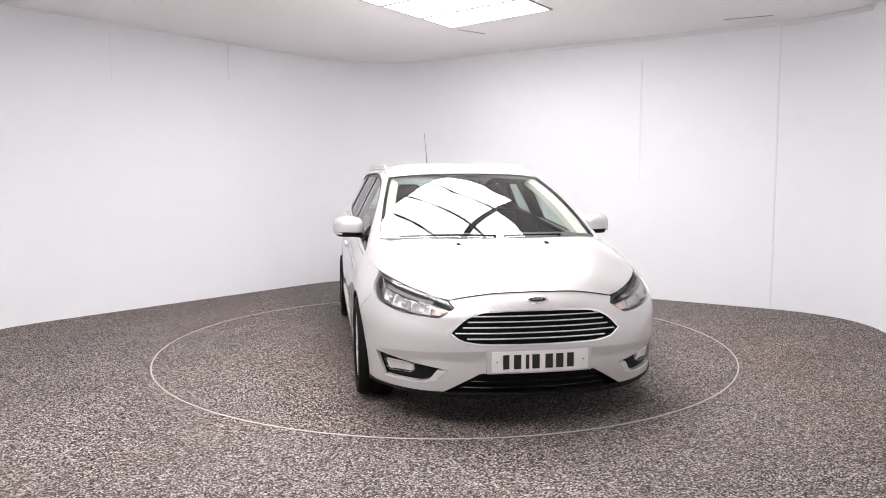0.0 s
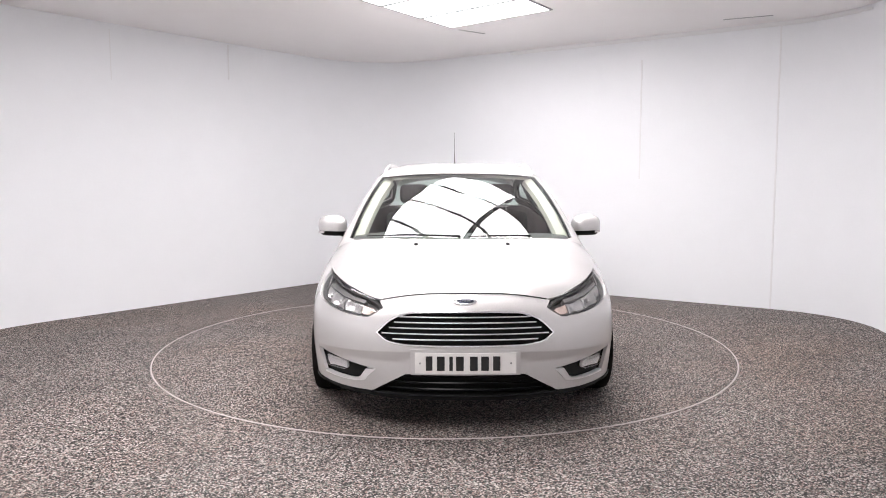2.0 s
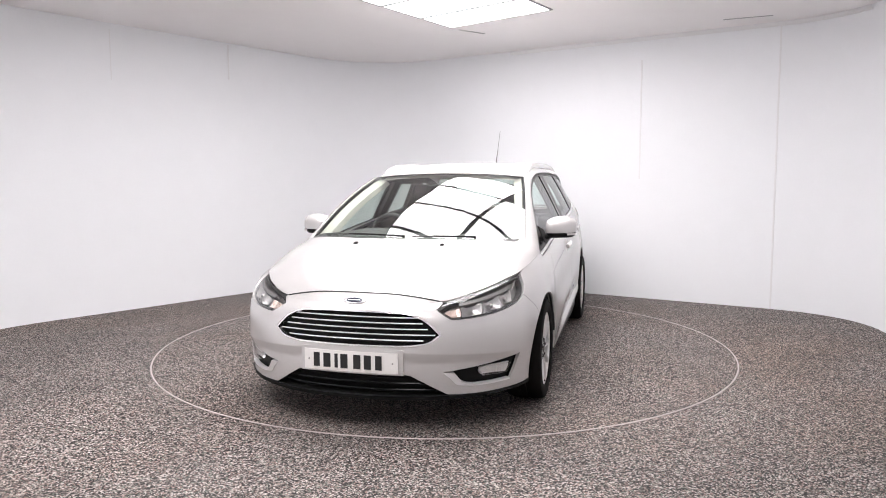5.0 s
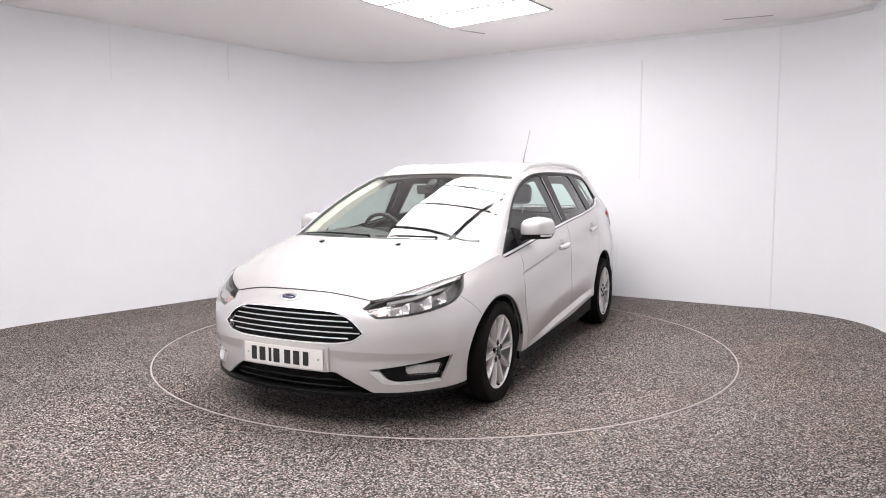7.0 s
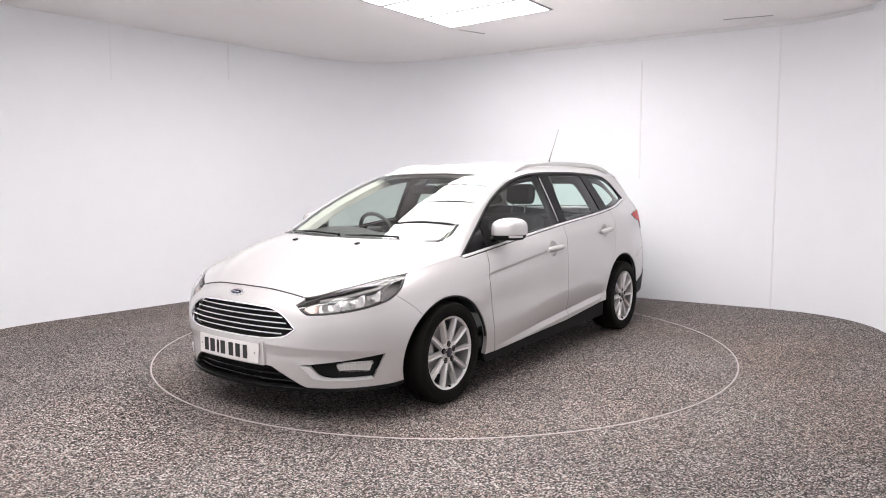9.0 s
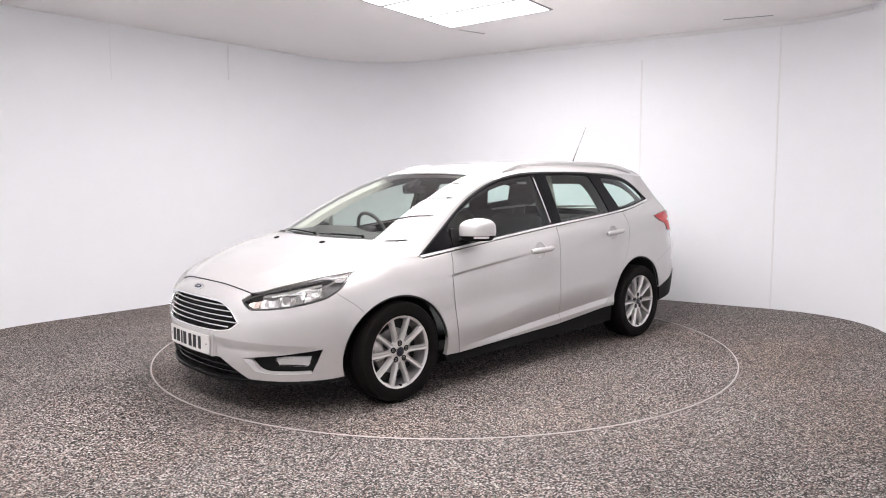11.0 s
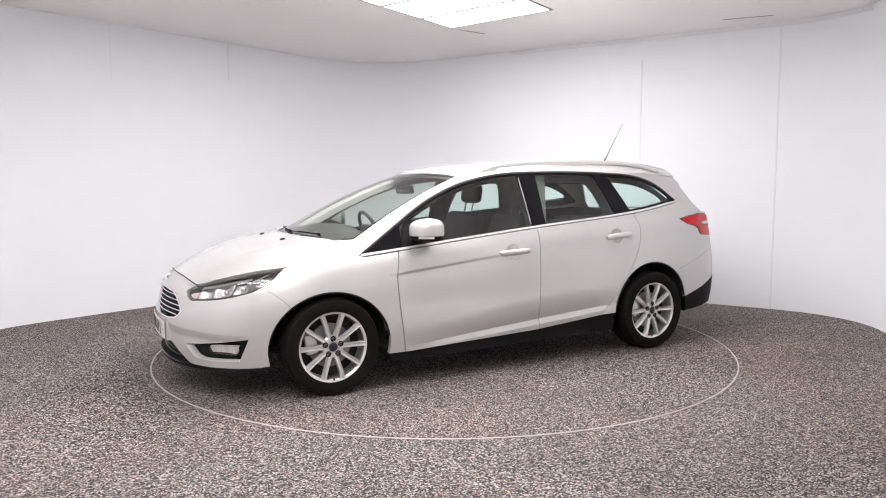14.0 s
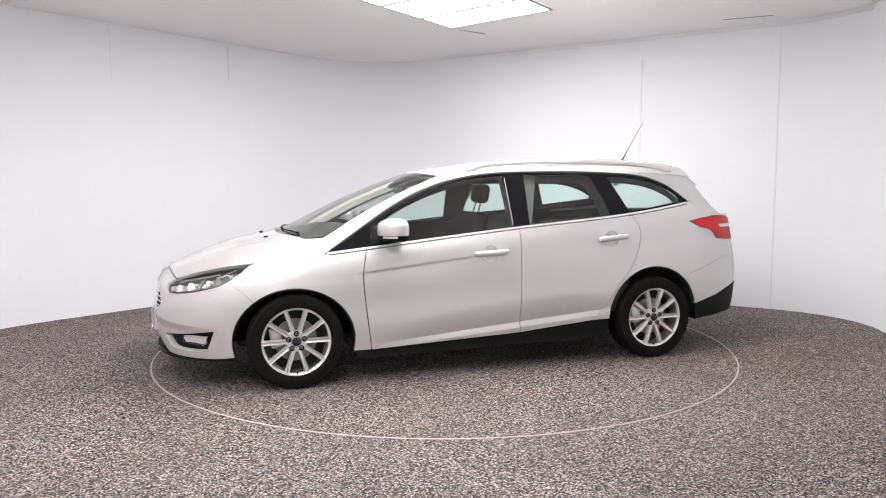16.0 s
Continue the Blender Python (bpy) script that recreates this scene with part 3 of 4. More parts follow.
for i in range(5):
    z = 0.500 + 0.0285 * i
    w = 0.482 - (0.05 + abs(z - 0.531) * (0.9 if z > 0.531 else 1.5)) + (0.02 if i == 1 else 0)
    w = min(w, 0.455)
    strip = [(s, z + 0.004 * math.cos(s * 3)) for s in [w * (k / 16 * 2 - 1) for k in range(17)]]
    bar("grille_bar", [nose(s, zz) + Vector((-0.010, 0, 0)) for s, zz in strip], 0.0034, BRIGHT, grille, 8)
    bar("grille_vane", [nose(s * 0.98, zz - 0.010) + Vector((-0.028, 0, 0)) for s, zz in strip], 0.005, BLACK, grille, 6)

# lower intake and the black lip under it
lower_full = MOUTH + [(0.40, 0.204), (0, 0.204)]
intake = panel("lower_intake", lower_full, BLACK, both=True, out=-0.05, depth=0, label="black lower air intake")
for i in range(3):
    z = 0.232 + 0.036 * i
    w = min(0.50, 0.30 + (0.327 - z) * 1.55)
    bar("intake_bar", [nose(w * (k / 12 * 2 - 1), z) + Vector((-0.03, 0, 0)) for k in range(13)], 0.006, GLOSS_BLACK, intake, 6)
panel("front_lip", curve_through([(0, 0.203), (0.40, 0.203), (0.53, 0.206), (0.8, 0.205), (1.09, 0.216)], 0.06) + curve_through([(1.09, 0.200), (0.8, 0.192), (0.45, 0.186), (0, 0.185)], 0.06), BLACK, both=True, out=0.006, depth=0.03, step=0.06, label="black plastic front lip")

bar("lip_edge", [nose(0.53 * (k / 24 * 2 - 1), 0.203) + Vector((0.008, 0, 0)) for k in range(25)], 0.0055, GLOSS_BLACK, n=8, label="glossy front edge of the lip")

tray = []
for k in range(15):
    q = skin(1.09 * k / 14, 0.205)
    tray.append([Vector((q.x - 0.012, (q.y - 0.012) * j / 8, 0.196)) for j in range(-8, 9)])
sheet("undertray", tray[1:], UNDER, label="dark undertray behind the lip")

# raised plinth behind the number plate
bm = bmesh.new()
grid_mesh(bm, [[Vector((0.9055 - 0.20 * y * y + (0.004 if 0.33 < z < 0.44 else 0.0), y, z)) + SHIFT for z in (0.322, 0.330, 0.444, 0.455)] for y in [-0.285 + 0.57 * k / 18 for k in range(19)]])
ex = bmesh.ops.extrude_face_region(bm, geom=list(bm.faces))
bmesh.ops.translate(bm, verts=[g for g in ex["geom"] if isinstance(g, bmesh.types.BMVert)], vec=(-0.045, 0, 0))
bmesh.ops.recalc_face_normals(bm, faces=bm.faces)
part("plate_plinth", bm, PAINT, car)

# number plate with its characters as plain bars
plate = tagged(new("number_plate"), "white number plate")
plate.parent = car
bm = bmesh.new()
rows = [[Vector((0.912 - 0.20 * y * y, y, z)) + SHIFT for z in (0.333, 0.441)] for y in [-0.262 + 0.524 * k / 16 for k in range(17)]]
grid_mesh(bm, rows)
r = bmesh.ops.extrude_face_region(bm, geom=list(bm.faces))
bmesh.ops.translate(bm, verts=[g for g in r["geom"] if isinstance(g, bmesh.types.BMVert)], vec=(0.006, 0, 0))
bmesh.ops.recalc_face_normals(bm, faces=bm.faces)
part("plate_panel", bm, PLATE, plate, smooth=False)
for y in (-0.185, -0.128, -0.075, -0.030, 0.042, 0.100, 0.158):
    bm = bmesh.new()
    x = 0.919 - 0.20 * y * y
    block(bm, (0.002, 0.040 if abs(y + 0.075) > 0.01 else 0.018, 0.075), Matrix.Translation(Vector((x, y, 0.387)) + SHIFT) @ Matrix.Rotation(-0.4 * y, 4, "Z"))
    part("bar", bm, INK, plate, smooth=False)
for y in (-0.235, 0.235):
    bm = bmesh.new()
    bmesh.ops.create_uvsphere(bm, u_segments=10, v_segments=6, radius=0.005, matrix=Matrix.Translation(Vector((0.918 - 0.2 * y * y, y, 0.387)) + SHIFT))
    part("screw_cap", bm, STEEL, plate)

# oval badge over the grille
bm = bmesh.new()
bc = nose(0.0, 0.697)
tilt = Matrix.Translation(bc + SHIFT + Vector((0.004, 0, 0))) @ Matrix.Rotation(radians(-38), 4, "Y") @ Matrix.Diagonal((0.006, 0.060, 0.023, 1))
bmesh.ops.create_uvsphere(bm, u_segments=32, v_segments=16, radius=1, matrix=tilt)
badge = part("badge", bm, CHROME, car, "small oval chrome and blue badge")
bm = bmesh.new()
bmesh.ops.create_uvsphere(bm, u_segments=32, v_segments=16, radius=1, matrix=Matrix.Translation((0.0022, 0, 0.001)) @ tilt @ Matrix.Diagonal((0.9, 0.80, 0.66, 1)))
part("badge_field", bm, BADGE_BLUE, badge)
bm = bmesh.new()
block(bm, (0.2, 1.0, 0.14), Matrix.Translation((0.0026, 0, 0.0012)) @ tilt @ Matrix.Translation((0.78, 0, 0)))
part("badge_mark", bm, CHROME, badge)


def front_lamps(side):
    lamp_top = hermite([p[0] for p in HEAD_TOP[::-1]], [p[1] for p in HEAD_TOP[::-1]])

    def crown(u, v):
        """The lens swells, and rolls over towards the bonnet in its upper third."""
        d = min(max((lamp_top(u) - v) / 0.075, 0), 1)
        return 0.0060 * math.sin(math.pi * d ** 0.7) * min(max((u - 0.47) / 0.12, 0), 1) * min(max((1.19 - u) / 0.12, 0), 1)
    lamp = panel("headlight", shrink(HEAD, 0.0025), LENS, side=side, step=0.016, edge=0.012, depth=0.006, warp=crown, label="clear wedge-shaped headlight with a dark housing")
    lamp.visible_shadow = False
    panel("housing", HEAD, LAMP_DARK, lamp, out=-0.055, depth=0, side=side, step=0.05)
    ring_panel("lamp_bezel", shrink(HEAD, 0.004), 0.007, BEZEL, lamp, side, -0.012, 0.04)
    # bright reflector bowls, the inner indicator, and a brow
    inner = [(0.604, 0.620), (0.722, 0.630), (0.736, 0.692), (0.604, 0.672)]
    mid = [(0.730, 0.632), (0.858, 0.652), (0.872, 0.718), (0.744, 0.694)]
    outer = [(0.866, 0.655), (0.962, 0.682), (0.974, 0.736), (0.880, 0.720)]

    def bowl(cu, cv, r, dd):
        def w(u, v):
            return -dd * max(0, 1 - ((u - cu) ** 2 + (v - cv) ** 2) / (r * r)) + 0.0006 * math.cos(u * 190) + 0.0003 * math.cos(v * 240)
        return w
    panel("reflector", inner, REFLECTOR, lamp, out=-0.018, depth=0.03, side=side, step=0.010, edge=0.010, warp=bowl(0.67, 0.655, 0.055, 0.030))
    panel("reflector", mid, REFLECTOR, lamp, out=-0.014, depth=0.035, side=side, step=0.010, edge=0.010, warp=bowl(0.80, 0.675, 0.060, 0.038))
    panel("reflector", outer, REFLECTOR, lamp, out=-0.016, depth=0.03, side=side, step=0.010, edge=0.010, warp=bowl(0.92, 0.698, 0.055, 0.034))
    panel("brow", [(0.60, 0.676), (0.745, 0.698), (0.88, 0.724), (0.98, 0.741), (0.98, 0.752), (0.88, 0.737), (0.745, 0.712), (0.60, 0.690)], LAMP_DARK, lamp, out=-0.012, depth=0.03, side=side, step=0.03)
    panel("indicator", [(0.512, 0.644), (0.548, 0.622), (0.596, 0.624), (0.596, 0.668), (0.54, 0.662)], AMBER, lamp, out=-0.016, depth=0.02, side=side, step=0.012, edge=0.012, warp=bowl(0.56, 0.645, 0.04, 0.012), label="pale amber indicator")
    bar("light_guide", mirrored([lift(skin, 0.99 + 0.014 * k, 0.735 + 0.0052 * k, -0.016)[0] for k in range(9)], side), 0.0018, LAMP_WHITE, lamp, 6, label="slim white light guide")
    for u, v in ((0.80, 0.675), (0.92, 0.698)):
        p, n = lift(skin, u, v, -0.035)
        bm = bmesh.new()
        bmesh.ops.create_uvsphere(bm, u_segments=14, v_segments=8, radius=0.012, matrix=Matrix.Translation(Vector((p.x, p.y * side, p.z)) + SHIFT))
        part("bulb", bm, REFLECTOR, lamp)
    # fog lamp pocket
    pocket = panel("fog_light_surround", FOG, BLACK, side=side, out=-0.035, depth=0, step=0.05, label="black fog light recess with a chrome edge")
    ell = [FOG[0]] + curve_through([(0.545, 0.285), (0.565, 0.262), (0.60, 0.2545), (0.75, 0.247), (0.905, 0.252)], 0.02)
    ell_in = curve_through([(0.900, 0.262), (0.75, 0.258), (0.62, 0.266), (0.60, 0.274), (0.585, 0.29), (0.555, 0.325)], 0.02)
    panel("chrome_edge", ell + ell_in, BRIGHT, pocket, side=side, out=0.003, warp=swage, depth=0.025, step=0.03, edge=0.015, label="chrome edging")
    lampq = [(0.715, 0.298), (0.885, 0.292), (0.905, 0.345), (0.76, 0.343), (0.70, 0.335)]
    panel("fog_lamp", lampq, BRIGHT, pocket, side=side, out=-0.022, depth=0.02, step=0.006, edge=0.006, warp=lambda u, v: -0.010 * max(0, 1 - ((u - 0.80) / 0.09) ** 2) + 0.0012 * math.cos(u * 330), label="bright fog lamp")
    fl = panel("fog_lens", lampq, LENS, pocket, side=side, out=-0.006, depth=0.012, step=0.05, edge=0.03)
    fl.visible_shadow = False


# hood
def hood_point(a, b):
    s = 0.495 + (1.665 - 0.495) * a
    e = skin(s, shoulder(s) - 0.001) if s > 0.6 else skin(s, max(shoulder(s), 0.690))
    xc = 0.787 + (0.045 - 0.787) * a
    zc = hermite([0, 0.25, 0.5, 0.75, 0.88, 1], [0.737, 0.815, 0.873, 0.914, 0.936, 0.960])(a)
    k = min(max((a - 0.40) / 0.5, 0), 1)
    p = 2.0 + 2.6 * a + 4.6 * k * k * (3 - 2 * k)
    q = 2.0 + 0.6 * a
    y = e.y * b
    z = zc + (e.z - zc) * b ** p
    ridge = math.exp(-((b - 0.62 - 0.06 * a) / 0.09) ** 2) * 0.006 * math.sin(math.pi * min(a * 1.1, 1))
    return Vector((xc + (e.x - xc) * b ** q, y, z + ridge))


nb = 26
sheet("bonnet", [[hood_point(i / 40, abs(j) / nb) * 1 if j >= 0 else Vector((hood_point(i / 40, -j / nb).x, -hood_point(i / 40, -j / nb).y, hood_point(i / 40, -j / nb).z)) for j in range(-nb, nb + 1)] for i in range(41)], PAINT, thick=0.02)
bar("bonnet_gap", [nose(s / 20 * 0.49, hermite([0, 0.28, 0.40, 0.495], [0.733, 0.723, 0.707, 0.691])(abs(s / 20 * 0.49))) + Vector((0.001, 0, 0.001)) for s in range(-20, 21)], 0.0038, SEAL, n=6)
for y in (0.283, -0.283):
    bm = bmesh.new()
    block(bm, (0.030, 0.024, 0.010), Matrix.Translation(Vector((0.133, y, 0.939)) + SHIFT) @ Matrix.Rotation(radians(10), 4, "Y"), 0.003)
    part("washer_jet", bm, BLACK, car)

# windscreen, its dark edges, cowl and wipers
def pillar_in(v):
    """The windscreen's left edge, from base to top."""
    x = -0.203 + (-1.05 + 0.203) * v
    z = 0.950 + (1.361 - 0.950) * v + 0.030 * math.sin(math.pi * v)
    y = 0.735 + (0.586 - 0.735) * max(v, 0) ** 1.15
    return Vector((x, y, z))


def screen_point(b, v):
    e = pillar_in(v)
    xc = 0.005 + (-0.985 - 0.005) * v
    zc = 0.957 + (1.386 - 0.957) * v + 0.030 * math.sin(math.pi * v)
    u = max((v - 0.62) / 0.38, 0)
    zc += 0.022 * u * u * (1 - u)
    w = abs(b) ** 2.2
    return Vector((xc + (e.x - xc) * w, e.y * b, zc + (e.z - zc) * w))


screen = sheet("windscreen", [[screen_point(j / 24, i / 24) for j in range(-24, 25)] for i in range(-1, 25)], SCREEN_GLASS, label="clear windscreen reflecting the ceiling light")
screen.visible_shadow = False
for side in (1, -1):
    sheet("screen_edge", [[Vector((screen_point(w, v).x, screen_point(w, v).y * side, screen_point(w, v).z - 0.003)) for w in (0.972, 0.985, 1.0)] for v in [i / 20 for i in range(21)]], GLOSS_BLACK)
sheet("screen_header", [[screen_point(j / 24, v) - Vector((0, 0, 0.003)) for j in range(-24, 25)] for v in (0.965, 0.985, 1.0)], GLOSS_BLACK)
sheet("cowl", [[screen_point(j / 16, v) + Vector((0.0, 0, -0.022)) for j in range(-14, 15)] for v in (-0.05, 0.0, 0.035)], BLACK, label="black plastic cowl")


def wiper(b0, b1, drop):
    w = tagged(new("wiper"), "slim black wiper arm with its blade")
    w.parent = car
    pts = [screen_point(b0 + (b1 - b0) * k / 12, 0.012 + 0.02 * math.sin(math.pi * k / 12) * drop) + Vector((0, 0, 0.010)) for k in range(13)]
    bar("arm", [p + Vector((0.008, 0, 0.004)) for p in pts[:9]], 0.0045, BLACK, w, 6)
    bar("blade", pts, 0.004, SEAL, w, 6)
    bm = bmesh.new()
    bmesh.ops.create_uvsphere(bm, u_segments=12, v_segments=8, radius=0.010, matrix=Matrix.Translation(pts[0] + SHIFT))
    part("pivot", bm, BLACK, w)


wiper(-0.02, -0.84, 0.6)
wiper(0.60, 0.06, 0.2)

# roof, with its turned edge along the side windows
ROOF_X = [-1.05, -1.10, -1.20, -1.35, -1.55, -1.8, -2.1, -2.37, -2.6, -2.8, -2.95, -3.06, -3.14]
roof_c = hermite([-3.2, -3.0, -2.8, -2.4, -2.0, -1.7, -1.45, -1.25, -1.10, -0.985], [1.445, 1.478, 1.494, 1.502, 1.495, 1.485, 1.470, 1.446, 1.419, 1.388])
roof_low = hermite([-3.14, -3.0, -2.8, -2.6, -2.37], [1.358, 1.371, 1.382, 1.387, 1.385])


def roof_edge(x):
    if x > -1.06:
        return Vector((-1.075, 0.612, 1.352))
    s = s_of(x)
    return skin(s, up(s) if x > -2.37 else roof_low(x))


def roof_row(x):
    e = roof_edge(x)
    first = x > -1.06
    row = []
    for j in range(-22, 23):
        b = abs(j) / 22
        b2 = 1 - (1 - b) ** 1.35
        xx = (-0.985 + (e.x + 0.985) * b2 ** 2) if first else (x + 0.06 - 0.06 * b2 ** 2 if x > -1.5 else x)
        zc = roof_c(xx)
        if first:
            zc = 1.387
        yy = e.y * b2
        z = zc + (e.z - zc) * b2 ** (3.0 if first else 6.0)
        z -= (0.0 if first else 0.010) * b2 ** 2 * (1 - b2 ** 6)
        row.append(Vector((xx, yy if j >= 0 else -yy, z)))
    return row


xs = []
for a, b in zip(ROOF_X, ROOF_X[1:]):
    k = max(1, round(abs(b - a) / 0.05))
    xs += [a + (b - a) * i / k for i in range(k)]
xs.append(ROOF_X[-1])
sheet("roof", [roof_row(x) for x in xs], PAINT, thick=0.012)
headlining_rows = [[p + Vector((0, 0, -0.035)) if abs(p.y) < 0.55 else p + Vector((0, -0.03 if p.y > 0 else 0.03, -0.03)) for p in roof_row(x)] for x in xs]
sheet("headlining", headlining_rows, LINING, label="pale fabric headlining")


REAR_SEAM = [(4.43, 0.614), (4.59, 0.666), (4.76, 0.718), (4.865, 0.738)]
HANDLE_F = (2.700, 0.822, 2.945, 0.836)
HANDLE_R = (3.665, 0.896, 3.905, 0.917)


def handle_cup(s0, z0, s1, z1):
    return ellipse((s0 + s1) / 2 - 0.005, (z0 + z1) / 2 - 0.002, 0.060, 0.058, 0, 348, 24)


def flank(side):
    """All of one side: wing, doors, quarter, glass, sill, lamps, mirror and handles."""
    press = []
    for line, offs in ((ledge_line, (0.012, 0.003, -0.003, -0.018, -0.033, -0.038)), (crease_line, (0.006, 0.0, -0.007, -0.014, -0.022))):
        for off in offs:
            press.append([(s, line(plan_x(s)) + off) for s in [1.83 + 0.016 * i for i in range(136)]])
    arch_rear_of_seam = ellipse(*ARCH_F, 124, arch_angle(ARCH_F, 0.224, True) , 34)
    wing = [p for p in HEAD_LOW if p[0] >= 1.06]
    wing = [(1.06, 0.699)] + wing + span(lambda s: shoulder(s), 1.23, 1.66, 10, -0.0015) + [(1.695, low(1.705) - 0.012)] + span(low, 1.72, 1.945, 4, -0.021)
    wing += curve_through([(1.9530, 0.870), (1.925, 0.742), (1.938, 0.5), (1.969, 0.223)], 0.05) + [(1.86, 0.223)] + [p for p in arch_rear_of_seam[::-1] if p[1] > 0.2] + SEAM[::-1]
    panel("front_wing", wing, PAINT, side=side, step=0.028, edge=0.018, depth=0.03, lines=press)
    bar("wheel_arch_lip", [Vector((q.x, q.y * side, q.z)) for q in (lift(skin, u, v, -0.012)[0] for u, v in ellipse(ARCH_F[0], ARCH_F[1], ARCH_F[2] - 0.003, ARCH_F[3] - 0.003, 6, 172, 40))], 0.008, SEAL, n=6)
    g = 0.0019
    door_f = curve_through([(1.957 + g, low(1.96) - 0.020), (1.929 + g, 0.742), (1.942 + g, 0.5), (1.973 + g, 0.222)], 0.05) + span(lambda s: 0.222 + (s - 1.976) * 0.0405, 2.1, 3.030, 8)
    door_f += curve_through([(3.036 - g, 0.266), (3.047 - g, 0.6), (3.053 - g, low(3.053) - 0.020)], 0.06) + span(low, 3.0, 2.0, 12, -0.020)
    fd = panel("front_door", door_f, PAINT, side=side, step=0.022, edge=0.018, lines=press, holes=[handle_cup(*HANDLE_F)])
    edge_r = curve_through([(3.614, 0.316), (3.72, 0.42), (3.811, 0.541), (3.93, 0.69), (3.985, 0.783), (4.018, 0.88), (4.022, 0.975), (3.975, 1.066)], 0.03)
    door_r = curve_through([(3.053 + g, low(3.053) - 0.020), (3.047 + g, 0.6), (3.036 + g, 0.266)], 0.06) + span(lambda s: 0.266 + (s - 3.036) * 0.087, 3.1, 3.58, 6)
    door_r += [(p[0] - g, p[1]) for p in edge_r] + span(low, 3.93, 3.1, 10, -0.020)
    rd = panel("rear_door", door_r, PAINT, side=side, step=0.024, edge=0.018, lines=press, holes=[handle_cup(*HANDLE_R)])
    # quarter panel and rear corner, round to the tail
    tail = [(4.490, 1.017), (4.60, 1.036), (4.777, 1.056), (4.90, 1.050), (5.02, 1.030), (5.03, 0.94), (5.02, 0.862), (4.88, 0.866), (4.747, 0.880), (4.715, 0.925), (4.685, 0.948), (4.58, 0.972)]
    quarter = [(p[0] + g, p[1]) for p in edge_r[::-1]]
    quarter += [(3.70, 0.318)] + [p for p in ellipse(*ARCH_R, 178, arch_angle(ARCH_R, 0.384, True), 40)]
    quarter += curve_through([(4.52, 0.385), (4.70, 0.435), (4.96, 0.508), (5.2, 0.53), (S_END, 0.53)], 0.06)
    quarter += [(S_END, 1.05), (5.35, 1.05), (5.1, 1.055), (4.86, 1.066), (4.80, 1.12), (4.735, 1.22), (4.67, 1.31), (4.625, 1.352)]
    quarter += [(s_of(x), roof_low(x)) for x in (-3.06, -2.95, -2.8, -2.6, -2.45)] + [(3.845, 1.385)]
    quarter += span(up, 3.87, 4.565, 26, 0.003) + [(4.582, 1.163)] + span(low, 4.55, 4.02, 10, -0.020)
    panel("rear_quarter", quarter, PAINT, side=side, holes=[tail], step=0.028, edge=0.018, depth=0.025)
    bar("wheel_arch_lip", [Vector((q.x, q.y * side, q.z)) for q in (lift(skin, u, v, -0.012)[0] for u, v in ellipse(ARCH_R[0], ARCH_R[1], ARCH_R[2] - 0.003, ARCH_R[3] - 0.003, 14, 174, 40))], 0.008, SEAL, n=6)
    lamp = panel("tail_light", shrink(tail, 0.003), RED, side=side, step=0.03, depth=0.02, out=0.004, label="red tail light with a white bar")
    ring_panel("lamp_bezel", tail, 0.0055, BEZEL, lamp, side, 0.0048, 0.012)
    panel("reversing_lens", [(4.80, 0.985), (5.02, 0.985), (5.02, 0.960), (4.82, 0.962)], LAMP_WHITE, lamp, side=side, out=0.0065, depth=0.004)
    for line in (SEAM + [(1.222, 0.573)], REAR_SEAM):
        bar("panel_seam", [Vector((q.x, q.y * side, q.z)) for q in (lift(skin, u, v, 0.0)[0] for u, v in curve_through(line, 0.03))], 0.0009, SEAL, n=6)
    # black skirts
    panel("sill", [(1.862, 0.219)] + span(lambda s: 0.219 + (s - 1.976) * 0.0405, 1.98, 3.03, 10) + span(lambda s: 0.261 + (s - 3.036) * 0.087, 3.04, 3.60, 6) + [(3.756, 0.313), (3.756, 0.185)] + span(lambda s: 0.155 + (s - 1.9) * 0.016, 3.7, 1.90, 16), BLACK, side=side, out=-0.022, depth=0.08, step=0.06, label="black plastic sill")
    panel("rear_skirt", curve_through([(4.512, 0.378), (4.70, 0.429), (4.96, 0.502), (5.2, 0.524), (S_END, 0.524)], 0.06) + curve_through([(S_END, 0.30), (5.1, 0.300), (4.8, 0.285), (4.53, 0.262)], 0.06), BLACK, side=side, out=0.004, depth=0.06, step=0.06, label="black plastic rear bumper skirt")
    # wheel housings
    for a, y_in in ((ARCH_F, 0.50), (ARCH_R, 0.55)):
        cx = plan_x(a[0])
        rows = []
        for u, v in ellipse(cx, a[1], a[2] + 0.01, a[3] + 0.01, -7, 187, 30):
            rows.append([Vector((u, y * side, v)) for y in (0.81 if a is ARCH_F else 0.86, 0.72, y_in)])
        sheet("wheel_arch_liner", rows, UNDER)
        rows = [[Vector((cx + (u - cx) * k, y_in * side, 0.25 + (v - 0.25) * k)) for k in (1, 0.5, 0.02)] for u, v in ellipse(cx, a[1], a[2] + 0.01, a[3] + 0.01, -7, 187, 30)]
        sheet("wheel_arch_wall", rows, UNDER)
    # window frame in gloss black, with three panes
    dlo = span(low, 1.712, 4.566, 50) + span(up, 4.566, 1.73, 80)
    fm = 0.020
    win_f = span(low, 1.995, 3.020, 24, 0.004) + span(up, 3.004, 2.03, 24, -fm) + [(1.995, 1.020)]
    win_r = span(low, 3.140, 3.800, 14, 0.004) + [(3.76, 1.22), (3.715, 1.345)] + span(up, 3.69, 3.165, 12, -fm)
    win_q = span(low, 3.962, 4.50, 10, 0.012) + span(up, 4.50, 3.84, 20, -0.024)
